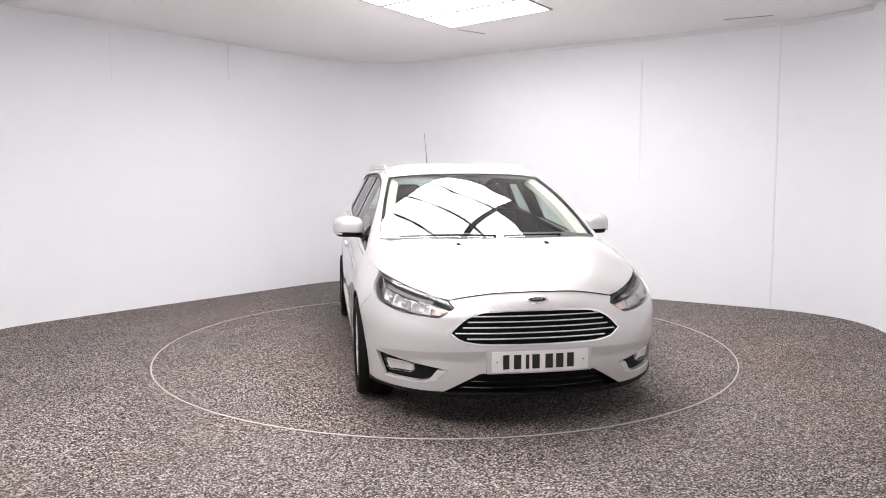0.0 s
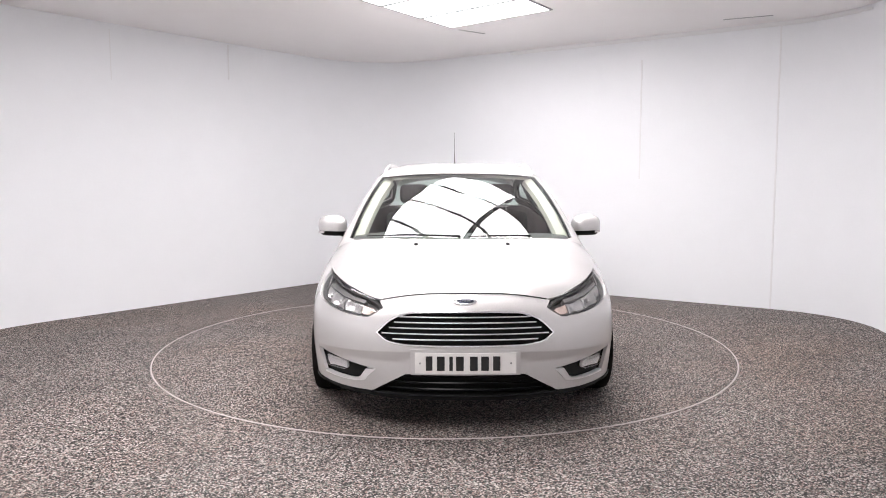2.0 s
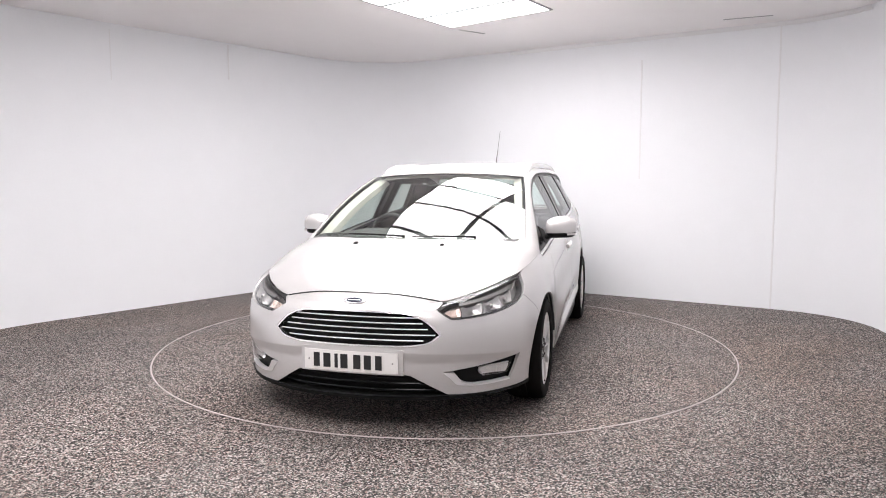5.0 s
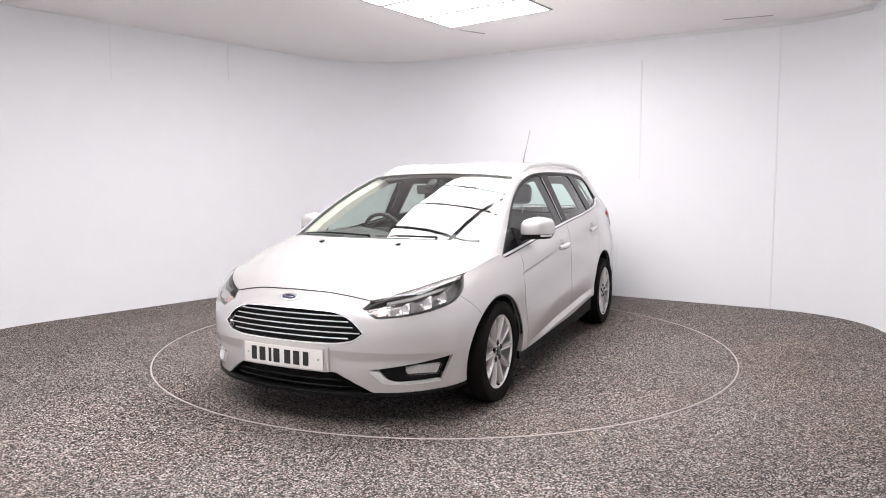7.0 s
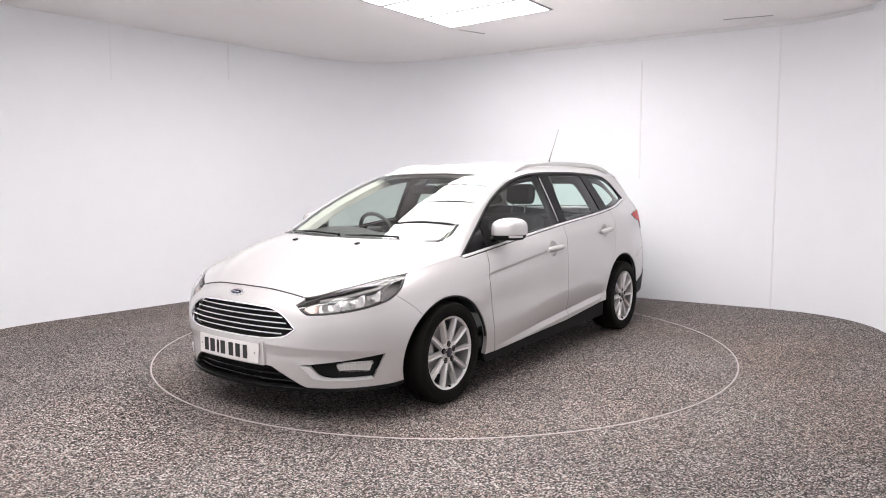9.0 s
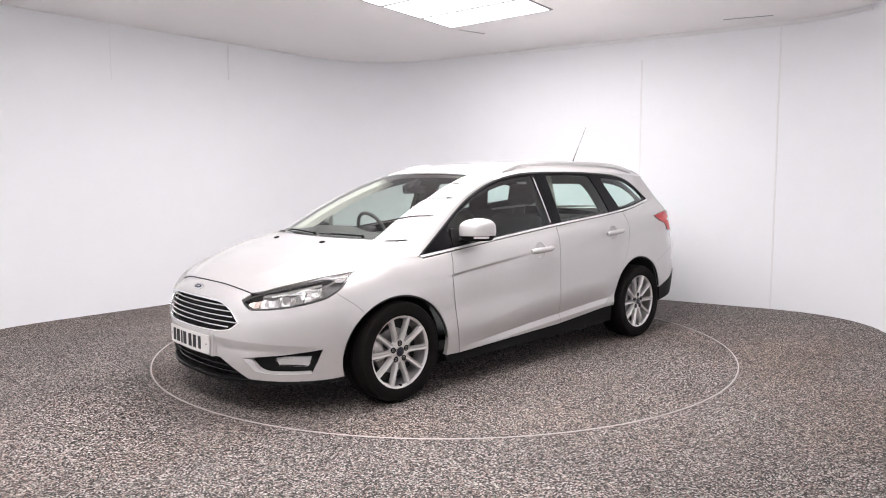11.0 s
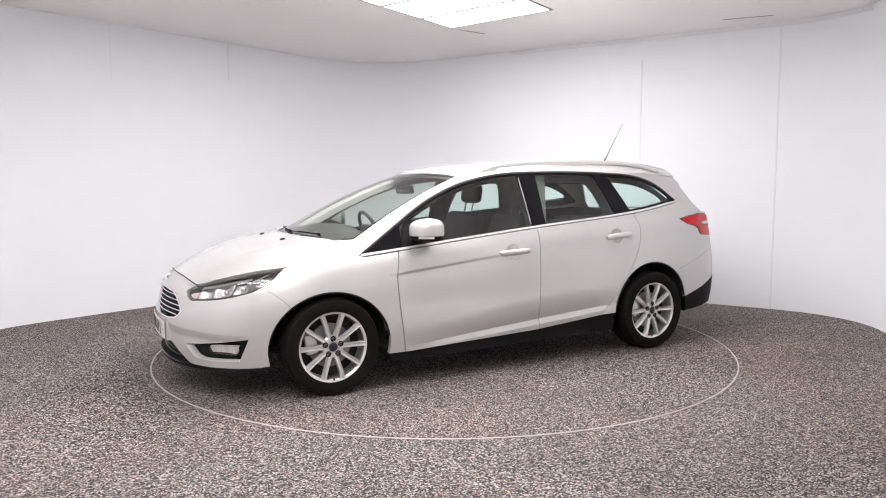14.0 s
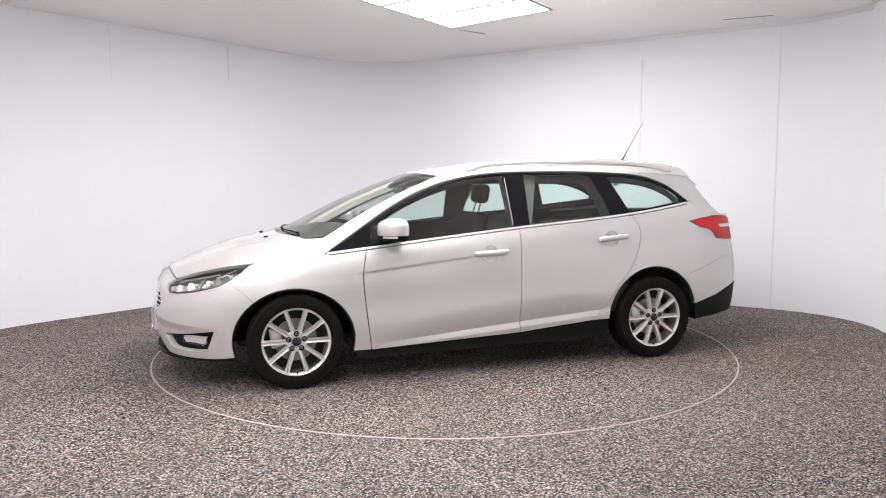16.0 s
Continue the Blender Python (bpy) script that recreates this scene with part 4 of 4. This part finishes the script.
    panel("window_frame", dlo, GLOSS_BLACK, holes=[win_f, win_r, win_q], side=side, out=-0.005, depth=0.012, step=0.05, edge=0.025, label="gloss black window surround and pillars")
    trim_out = span(low, 1.90, 4.60, 40, -0.02) + span(up, 4.60, 1.95, 60, 0.012)
    holes = [shrink(win_f, 0.014), shrink(span(low, 3.17, 3.76, 12, 0.02) + [(3.70, 1.26), (3.655, 1.33)] + span(up, 3.62, 3.20, 10, -0.05), 0.012), shrink(span(low, 3.99, 4.48, 8, 0.022) + span(up, 4.46, 3.88, 12, -0.036), 0.006)]
    panel("window_trim", trim_out, INNER, holes=holes, side=side, out=-0.052, depth=0.012, step=0.06, edge=0.04, label="dark inner window trim")
    for nm, poly, own in (("door_glass", win_f, fd), ("door_glass", win_r, rd), ("quarter_glass", win_q, None)):
        gl = panel(nm, poly, SHADE_GLASS, own, side=side, out=-0.010, depth=0, step=0.06, edge=0.04, label="tinted green-grey glass")
        gl.visible_shadow = False
    bar("window_channel", [Vector((q.x, q.y * side, q.z)) for q in (lift(skin, 3.014, 1.02 + 0.033 * i, -0.004)[0] for i in range(11))], 0.0022, BRIGHT, n=6, label="thin bright window channel")
    panel("belt_moulding", span(low, 1.700, 4.575, 50, -0.001) + span(low, 4.575, 1.700, 50, -0.014), BRIGHT, side=side, out=0.003, depth=0.012, step=0.1, edge=0.05, label="slim chrome strip below the windows")
    panel("window_seal", span(up, 1.72, 4.57, 70, 0.004) + span(up, 4.57, 1.72, 70, -0.008), SEAL, side=side, out=0.0005, depth=0.01, step=0.1, edge=0.05)
    # front pillar in body paint
    rows = []
    for i in range(25):
        v = i / 24
        s = 1.690 + (2.60 - 1.690) * v
        o = skin(s, up(s) + 0.004) if v > 0.02 else skin(1.69, 0.862)
        w = pillar_in(v)
        w = Vector((w.x, w.y + 0.004, w.z + 0.002))
        mid = (o + w) / 2 + Vector((0, 0.016, 0.016))
        rows.append([Vector((p.x, p.y * side, p.z)) for p in ((1 - u) ** 2 * o + 2 * u * (1 - u) * mid + u * u * w for u in [k / 8 for k in range(9)])])
    foot = [hood_point(0.985, 1.0 - 0.2 * k / 8) - Vector((0, 0, 0.003)) for k in range(9)]
    rows.insert(0, [Vector((q.x, q.y * side, q.z)) for q in foot])
    sheet("front_pillar", rows, PAINT, thick=0.01)
    rows = []
    for i in range(19):
        v = i / 18
        o, w = skin(1.74 + 0.86 * v, up(1.74 + 0.86 * v)), pillar_in(v)
        rows.append([Vector((p.x, p.y * side, p.z)) for p in (o + Vector((-0.03, -0.035, -0.02)), w + Vector((-0.06, -0.085, -0.06)), w + Vector((-0.015, -0.075, -0.034)), w + Vector((0.0, -0.02, -0.018)))])
    sheet("pillar_trim", rows, LINING, label="pale inner pillar trim")
    # roof rail on short feet
    rail = [(-1.24, 0.585, 1.388), (-1.36, 0.582, 1.424), (-1.5, 0.580, 1.446), (-1.85, 0.578, 1.464), (-2.3, 0.578, 1.469), (-2.6, 0.580, 1.460), (-2.8, 0.583, 1.440), (-2.98, 0.585, 1.400)]
    fx = [hermite([i for i in range(8)], [p[k] for p in rail]) for k in range(3)]
    bar("roof_rail", [Vector((fx[0](i / 6), fx[1](i / 6) * side, fx[2](i / 6))) for i in range(43)], [0.008] + [0.0125] * 41 + [0.008], ALLOY, n=8, flat=1.3, label="satin silver roof rail")
    # door handles with their cups
    for (s0, z0, s1, z1), own in ((HANDLE_F, fd), (HANDLE_R, rd)):
        cs, cz = (s0 + s1) / 2 - 0.005, (z0 + z1) / 2

        def dish(u, v, cs=cs, cz=cz):
            return -0.022 * max(0, 1 - ((u - cs) / 0.060) ** 2 - ((v - cz + 0.002) / 0.058) ** 2) ** 0.7
        panel("handle_cup", handle_cup(s0, z0, s1, z1), PAINT, own, side=side, out=0.0, depth=0, step=0.010, edge=0.010, warp=dish)
        pts = [lift(skin, s0 + (s1 - s0) * k / 10, z0 + (z1 - z0) * k / 10, 0.008 + 0.018 * math.sin(math.pi * (0.2 + 0.6 * k / 10)))[0] for k in range(11)]
        bar("door_handle", mirrored(pts, side), [0.012, 0.0165] + [0.0175] * 7 + [0.0165, 0.012], PAINT, own, 12, 1.22, "body-coloured door handle")
    # door mirror
    door_mirror(side)
    front_lamps(side)


def door_mirror(side):
    m = tagged(new("door_mirror"), "silver door mirror on a black base with a clear indicator")
    m.parent = car

    def shell(z0, z1, grow, name, mat, label=""):
        """A slice of the mirror's rounded head."""
        bm = bmesh.new()
        rows = []
        for i in range(13):
            v = z0 + (z1 - z0) * i / 12
            k = math.sqrt(max(0.02, 1 - abs((v - 1.005) / (0.080 if v > 1.005 else 0.085)) ** (3.2 if v > 1.005 else 3.6)))
            row = []
            for j in range(28):
                a = j * math.tau / 28
                c, s_ = math.cos(a), math.sin(a)
                rx, ry = 0.112 * k * grow, 0.106 * k * grow
                cx = math.copysign(abs(c) ** 0.78, c) * rx
                cy = math.copysign(abs(s_) ** 0.70, s_) * ry
                if cx < 0:
                    cx *= 0.55
                y = 0.918 + cy
                x = -0.660 + cx - 0.22 * (y - 0.918)
                row.append(Vector((x, y * side, v + 0.02 * (y - 0.918))) + SHIFT)
            rows.append(row)
        vs = grid_mesh(bm, rows, True)
        bm.faces.new(vs[0])
        bm.faces.new(vs[-1])
        bmesh.ops.recalc_face_normals(bm, faces=bm.faces)
        return part(name, bm, mat, m, label)
    shell(0.972, 1.084, 1.0, "cap", PAINT)
    shell(0.938, 0.971, 0.95, "lower_shell", BLACK)
    bm = bmesh.new()
    rows = []
    for i in range(9):
        a = -0.25 + 1.55 * i / 8
        rows.append([Vector((-0.660 + 0.114 * math.cos(a) ** 0.85 * 0.995 - 0.22 * (0.096 * math.sin(a)) if math.cos(a) > 0 else -0.665, (0.918 + 0.1060 * math.copysign(abs(math.sin(a)) ** 0.70, math.sin(a))) * side, z)) + SHIFT for z in (0.957, 0.964, 0.971)])
    grid_mesh(bm, rows[3:])
    part("mirror_indicator", bm, LAMP_WHITE, m, "clear indicator strip")
    bm = bmesh.new()
    block(bm, (0.010, 0.155, 0.105), Matrix.Translation(Vector((-0.712, 0.918 * side, 1.01)) + SHIFT) @ Matrix.Rotation(radians(-12) * side, 4, "Z"), 0.004)
    part("mirror_glass", bm, REFLECTOR, m)
    bar("stalk", mirrored([(-0.60, 0.79, 0.935), (-0.615, 0.83, 0.942), (-0.635, 0.87, 0.950), (-0.65, 0.90, 0.958)], side), [0.04, 0.028, 0.025, 0.03], BLACK, m, 10, 0.6)
    panel("mirror_base", [(1.99, low(1.99) + 0.01), (2.14, low(2.14) + 0.008), (2.13, 0.99), (2.02, 1.02)], BLACK, m, side=side, out=-0.002, depth=0.02)


flank(1)
flank(-1)

# tailgate between the two rear corners
tail_edge = [(4.625, 1.352), (4.67, 1.31), (4.735, 1.22), (4.80, 1.12), (4.86, 1.062), (5.0, 1.045)]
rows = []
for s, z in tail_edge:
    e = skin(s, z)
    rows.append([Vector((e.x - 0.12 * (1 - (j / 10) ** 2), e.y * j / 10, e.z + 0.015 * (1 - (j / 10) ** 2))) for j in range(-10, 11)])
sheet("tailgate", rows[4:], PAINT)
tg = sheet("rear_window", rows[:5], SHADE_GLASS)
tg.visible_shadow = False
spo = []
for i in range(5):
    r = []
    for j in range(-12, 13):
        b = j / 12
        e = skin(s_of(-3.10), 1.352)
        r.append(Vector((-3.10 - 0.028 * i - 0.05 * (1 - b * b), 0.60 * b, 1.445 - 0.075 * abs(b) ** 3 - 0.018 * i)))
    spo.append(r)
bm = bmesh.new()
grid_mesh(bm, [[p + SHIFT for p in r] for r in spo])
bmesh.ops.recalc_face_normals(bm, faces=bm.faces)
ex = bmesh.ops.extrude_face_region(bm, geom=list(bm.faces))
bmesh.ops.translate(bm, verts=[g for g in ex["geom"] if isinstance(g, bmesh.types.BMVert)], vec=(0.0, 0, -0.022))
bmesh.ops.recalc_face_normals(bm, faces=bm.faces)
part("roof_spoiler", bm, PAINT, car)
bar("aerial", [(-2.895, 0.0, 1.492), (-2.93, 0.0, 1.55), (-3.0, 0.0, 1.665), (-3.11, 0.0, 1.845)], [0.007, 0.0036, 0.0018, 0.0014], BLACK, n=6, label="thin black whip aerial")
bm = bmesh.new()
bmesh.ops.create_uvsphere(bm, u_segments=16, v_segments=8, radius=1, matrix=Matrix.Translation(Vector((-2.89, 0, 1.492)) + SHIFT) @ Matrix.Diagonal((0.035, 0.022, 0.016, 1)))
part("aerial_base", bm, BLACK, car)

# ---- wheels ----
def wheel_meshes():
    """Tyre, rim, spokes, cap and nuts of one wheel, turned round the y axis with its face to +y."""
    made = {}
    bm = bmesh.new()
    lathe(bm, [(0.205, -0.09), (0.225, -0.103), (0.262, -0.110), (0.295, -0.104), (0.301, -0.088), (0.306, -0.06), (0.3065, -0.030), (0.301, -0.026), (0.301, -0.020), (0.3065, -0.016), (0.3065, 0.016), (0.301, 0.020), (0.301, 0.026), (0.3065, 0.030), (0.306, 0.06), (0.301, 0.088), (0.295, 0.104), (0.285, 0.1075), (0.283, 0.1055), (0.262, 0.110), (0.240, 0.1075), (0.225, 0.103), (0.2205, 0.097), (0.2190, 0.085)], 72)
    bmesh.ops.recalc_face_normals(bm, faces=bm.faces)
    made["tyre"] = (bm, RUBBER, "black road tyre")
    bm = bmesh.new()
    lathe(bm, [(0.200, -0.09), (0.203, 0.02), (0.198, 0.070), (0.199, 0.086), (0.206, 0.094), (0.2165, 0.0965), (0.2175, 0.093), (0.214, 0.080), (0.21, -0.09)], 72)
    bmesh.ops.recalc_face_normals(bm, faces=bm.faces)
    made["rim"] = (bm, ALLOY, "silver alloy rim")
    bm = bmesh.new()
    lathe(bm, [(0.0001, 0.060), (0.030, 0.060), (0.034, 0.066), (0.062, 0.066), (0.070, 0.060), (0.072, 0.045), (0.0001, 0.045)], 48)
    bmesh.ops.recalc_face_normals(bm, faces=bm.faces)
    bmesh.ops.translate(bm, verts=bm.verts, vec=(0, 0.018, 0))
    made["hub"] = (bm, ALLOY, "")
    # one spoke: a tapered, crowned bar from hub to rim
    bm = bmesh.new()
    rows = []
    for i in range(9):
        u = i / 8
        r = 0.055 + 0.152 * u
        w = 0.0112 + 0.0035 * u + 0.004 * (1 - u) ** 3
        h = 0.084 + 0.010 * math.sin(u * math.pi * 0.55) + 0.002 * u
        prof = [(-w * 1.15, h - 0.030), (-w, h - 0.006), (-w * 0.72, h), (-w * 0.22, h - 0.0045), (w * 0.22, h - 0.0045), (w * 0.72, h), (w, h - 0.006), (w * 1.15, h - 0.030)]
        rows.append([Vector((x, y, r)) for x, y in prof])
    vs = grid_mesh(bm, rows, True)
    bm.faces.new(vs[0])
    bm.faces.new(vs[-1])
    bmesh.ops.recalc_face_normals(bm, faces=bm.faces)
    made["spoke"] = (bm, ALLOY, "")
    bm = bmesh.new()
    lathe(bm, [(0.0001, 0.0725), (0.020, 0.0715), (0.0262, 0.068), (0.027, 0.060)], 32)
    bmesh.ops.recalc_face_normals(bm, faces=bm.faces)
    bmesh.ops.translate(bm, verts=bm.verts, vec=(0, 0.018, 0))
    made["centre_cap"] = (bm, CAP_BLUE, "dark blue centre cap")
    bm = bmesh.new()
    lathe(bm, [(0.0265, 0.066), (0.0275, 0.0705), (0.0295, 0.0705), (0.0305, 0.066)], 32)
    bmesh.ops.recalc_face_normals(bm, faces=bm.faces)
    bmesh.ops.translate(bm, verts=bm.verts, vec=(0, 0.018, 0))
    made["cap_ring"] = (bm, CHROME, "")
    bm = bmesh.new()
    lathe(bm, [(0.0001, 0.0745), (0.0085, 0.0735), (0.0095, 0.060)], 6, centre=(0, 0, 0.052))
    bmesh.ops.recalc_face_normals(bm, faces=bm.faces)
    bmesh.ops.translate(bm, verts=bm.verts, vec=(0, 0.018, 0))
    made["wheel_nut"] = (bm, DARK_METAL, "")
    bm = bmesh.new()
    lathe(bm, [(0.010, 0.0672), (0.0180, 0.0672), (0.0170, 0.0600)], 16, centre=(0, 0, 0.052))
    bmesh.ops.recalc_face_normals(bm, faces=bm.faces)
    bmesh.ops.translate(bm, verts=bm.verts, vec=(0, 0.018, 0))
    made["nut_well"] = (bm, BLACK, "")
    bm = bmesh.new()
    lathe(bm, [(0.0001, 0.02), (0.138, 0.02), (0.138, 0.0), (0.0001, 0.0)], 48)
    bmesh.ops.recalc_face_normals(bm, faces=bm.faces)
    made["brake_disc"] = (bm, STEEL, "")
    bm = bmesh.new()
    lathe(bm, [(0.0001, -0.01), (0.2, -0.01), (0.2, -0.02), (0.0001, -0.02)], 48)
    made["back_plate"] = (bm, UNDER, "")
    bm = bmesh.new()
    block(bm, (0.075, 0.05, 0.13), Matrix.Translation((0.125, 0.02, 0.02)) @ Matrix.Rotation(0.15, 4, "Y"), 0.012)
    made["caliper"] = (bm, ALLOY, "")
    bm = bmesh.new()
    block(bm, (0.009, 0.020, 0.012), Matrix.Translation((0, 0.088, -0.198)), 0.003)
    made["valve"] = (bm, RUBBER, "")
    out = {}
    for name, (bm, mat, label) in made.items():
        me = bpy.data.meshes.new(name)
        if name in ("rim", "spoke", "valve"):
            bmesh.ops.scale(bm, verts=bm.verts, vec=(1.0 if name == "spoke" else 1.03, 1.0, 1.03))
        bm.to_mesh(me)
        bm.free()
        me.materials.append(mat)
        me.polygons.foreach_set("use_smooth", [True] * len(me.polygons))
        me.set_sharp_from_angle(angle=radians(35))
        out[name] = (me, label)
    return out


WHEEL = wheel_meshes()


def wheel(x, side, spin):
    w = tagged(new("wheel"), "ten-spoke silver alloy wheel with a black tyre")
    w.parent = car
    w.matrix_basis = Matrix.Translation(Vector((x - 0.004, side * 0.804, 0.304)) + SHIFT) @ Matrix.Rotation(0 if side > 0 else math.pi, 4, "Z") @ Matrix.Rotation(spin, 4, "Y")
    for name, (me, label) in WHEEL.items():
        if name in ("spoke", "wheel_nut", "nut_well"):
            n = 10 if name == "spoke" else 5
            for k in range(n):
                o = new(name, me)
                o.parent = w
                o.matrix_basis = Matrix.Rotation(k * math.tau / n + (radians(18) if n == 10 else 0.0), 4, "Y")
        else:
            o = new(name, me)
            o.parent = w
            if name in ("caliper",):
                o.matrix_basis = Matrix.Rotation(-spin, 4, "Y") @ Matrix.Rotation(radians(0) if side > 0 else math.pi, 4, "Y")
            if label:
                tagged(o, label)
    return w


wheel(0.0, 1, radians(0))
wheel(-2.648, 1, radians(0))
wheel(0.0, -1, radians(20))
wheel(-2.648, -1, radians(50))
bm = bmesh.new()
block(bm, (3.6, 1.20, 0.05), Matrix.Translation(Vector((-1.45, 0, 0.255)) + SHIFT), 0.02)
block(bm, (1.9, 1.66, 0.06), Matrix.Translation(Vector((-1.33, 0, 0.215)) + SHIFT), 0.02)
block(bm, (0.75, 1.0, 0.35), Matrix.Translation(Vector((0.35, 0, 0.42)) + SHIFT), 0.02)
block(bm, (0.5, 1.0, 0.35), Matrix.Translation(Vector((-3.2, 0, 0.42)) + SHIFT), 0.02)
part("underbody", bm, UNDER, car)

# ---- cabin ----
def cushion(name, size, m, mat, parent, bevel=0.05, label=""):
    bm = bmesh.new()
    block(bm, size, Matrix.Translation(SHIFT) @ m, min(bevel, min(size) * 0.45), 4)
    return part(name, bm, mat, parent, label)


def seat(y):
    s = tagged(new("front_seat"), "charcoal cloth front seat with a headrest")
    s.parent = car
    x = -1.48
    cushion("seat_base", (0.52, 0.50, 0.16), pose(x + 0.20, y, 0.56, 0, -8, 0), CLOTH, s)
    cushion("backrest", (0.15, 0.48, 0.54), pose(x - 0.12, y, 0.80, 0, -17, 0), CLOTH, s, 0.06)
    cushion("headrest", (0.10, 0.25, 0.165), pose(x - 0.25, y, 1.218, 0, -10, 0), CLOTH, s, 0.045)
    for dy in (-0.06, 0.06):
        bar("headrest_post", [(x - 0.20, y + dy, 1.03), (x - 0.235, y + dy, 1.15)], 0.006, CHROME, s, 6)
    cushion("plinth", (0.45, 0.42, 0.22), pose(x + 0.15, y, 0.38), DASH, s, 0.02)


seat(0.37)
seat(-0.37)
bench = tagged(new("rear_seat"), "charcoal cloth rear bench seat")
bench.parent = car
cushion("seat_base", (0.50, 1.28, 0.16), pose(-2.12, 0, 0.58, 0, -6, 0), CLOTH, bench)
cushion("backrest", (0.16, 1.28, 0.52), pose(-2.42, 0, 0.73, 0, -20, 0), CLOTH, bench, 0.06)
for y in (0.38, 0.0, -0.38):
    cushion("headrest", (0.09, 0.24, 0.12), pose(-2.52, y, 0.965, 0, -14, 0), CLOTH, bench, 0.04)

# dashboard: a rounded shelf under the windscreen with a binnacle
rows = []
for x, z in ((-0.06, 0.925), (-0.15, 0.955), (-0.30, 0.965), (-0.46, 0.960), (-0.58, 0.940), (-0.64, 0.90), (-0.66, 0.82), (-0.62, 0.70), (-0.52, 0.60)):
    rows.append([Vector((x + 0.05 * (1 - (k / 10) ** 2) * (1 if x > -0.3 else -0.3), 0.70 * k / 10, z + (0.035 * math.exp(-((k / 10 + 0.53) / 0.22) ** 2) if -0.64 < x < -0.25 else 0))) for k in range(-10, 11)])
sheet("dashboard", rows, DASH, label="dark soft dashboard top")
sw = tagged(new("steering_wheel"), "black three-spoke steering wheel")
sw.parent = car
mm = pose(-0.76, -0.34, 0.925, 0, -66, 0)
bm = bmesh.new()
rows = []
for k in range(40):
    a = k * math.tau / 40
    c = Vector((math.cos(a), math.sin(a), 0))
    rows.append([Matrix.Translation(SHIFT) @ mm @ (c * (0.168 + 0.0145 * math.cos(b)) + Vector((0, 0, 0.0145 * math.sin(b)))) for b in [j * math.tau / 10 for j in range(10)]])
rows.append(rows[0])
grid_mesh(bm, rows, True)
bmesh.ops.remove_doubles(bm, verts=bm.verts, dist=1e-5)
bmesh.ops.recalc_face_normals(bm, faces=bm.faces)
part("wheel_rim", bm, DASH, sw)
cushion("boss", (0.13, 0.15, 0.05), mm @ pose(0, 0, -0.02), DASH, sw, 0.02)
for a in (90, -90, 180):
    cushion("wheel_spoke", (0.13, 0.035, 0.018), mm @ pose(0, 0, 0, 0, 0, a) @ pose(0.11, 0, -0.01), DASH, sw, 0.006)
cushion("column", (0.06, 0.06, 0.25), mm @ pose(0, 0, -0.16), DASH, sw, 0.02)
rv = tagged(new("rear_view_mirror"), "black interior mirror on the windscreen")
rv.parent = car
cushion("mirror_head", (0.03, 0.24, 0.065), pose(-0.92, -0.02, 1.262, 0, 10, 6), GLOSS_BLACK, rv, 0.012)
cushion("mirror_mount", (0.12, 0.07, 0.035), pose(-0.88, 0.0, 1.305, 0, 25, 0), GLOSS_BLACK, rv, 0.015)
for side in (1, -1):
    for a, b in ((2.03, 3.02), (3.09, 3.95)):
        panel("door_card", span(low, a, b, 8, -0.005) + [(b, 0.35), (a, 0.35)], DASH, side=side, out=-0.075, depth=0.0, step=0.12, edge=0.1)
    panel("inner_shell", span(low, 1.6, 4.1, 10, -0.03) + [(4.0, 0.72), (3.75, 0.6), (3.74, 0.25), (1.90, 0.2), (1.86, 0.6), (1.6, 0.70)], UNDER, side=side, out=-0.05, depth=0, step=0.15, edge=0.1)
    panel("inner_shell", [(4.05, 0.75), (4.45, 0.6), (4.55, 0.3), (S_END, 0.3), (S_END, 1.0), (4.6, 1.1), (4.05, 1.05)], UNDER, side=side, out=-0.045, depth=0, step=0.15, edge=0.1)
    # inner trim of the centre and rear pillars, and the belts
    sheet("pillar_trim", [[Vector((x + dx, (skin(s_of(x), z).y - 0.05) * side, z)) for dx in (0.04, -0.05)] for x, z in [(-1.63 - 0.02 * k, 0.98 + 0.066 * k) for k in range(7)]], PILLAR)
    sheet("pillar_trim", [[Vector((x + dx, (skin(s_of(x), z).y - 0.045) * side, z)) for dx in (0.10, 0.0, -0.08)] for x, z in [(-2.42 + 0.028 * k, 1.06 + 0.052 * k) for k in range(7)]], INNER)
cushion("boot_floor", (0.95, 1.2, 0.05), pose(-3.0, 0, 0.70), DASH, car, 0.02)
cushion("load_cover", (0.62, 1.26, 0.03), pose(-2.86, 0, 0.98), CLOTH, car, 0.01)
cushion("cabin_floor", (1.9, 1.3, 0.04), pose(-1.35, 0, 0.30), DASH, car, 0.01)
cushion("bulkhead", (0.05, 1.35, 0.6), pose(-0.42, 0, 0.60), DASH, car, 0.01)

def motions():
    """The turntable carries the car round; both turn together."""
    rows = []
    for t, a in ((0, -79.74), (1.5, -87.44), (3.5, -97.82), (7, -116.03), (9, -126.35), (12.5, -144.25), (14.5, -154.48), (16, -162.22)):
        rows.append((t, pose(0, 0, 0, 0, 0, a)))
    walk(turntable, rows)
    walk(car, rows)


motions()
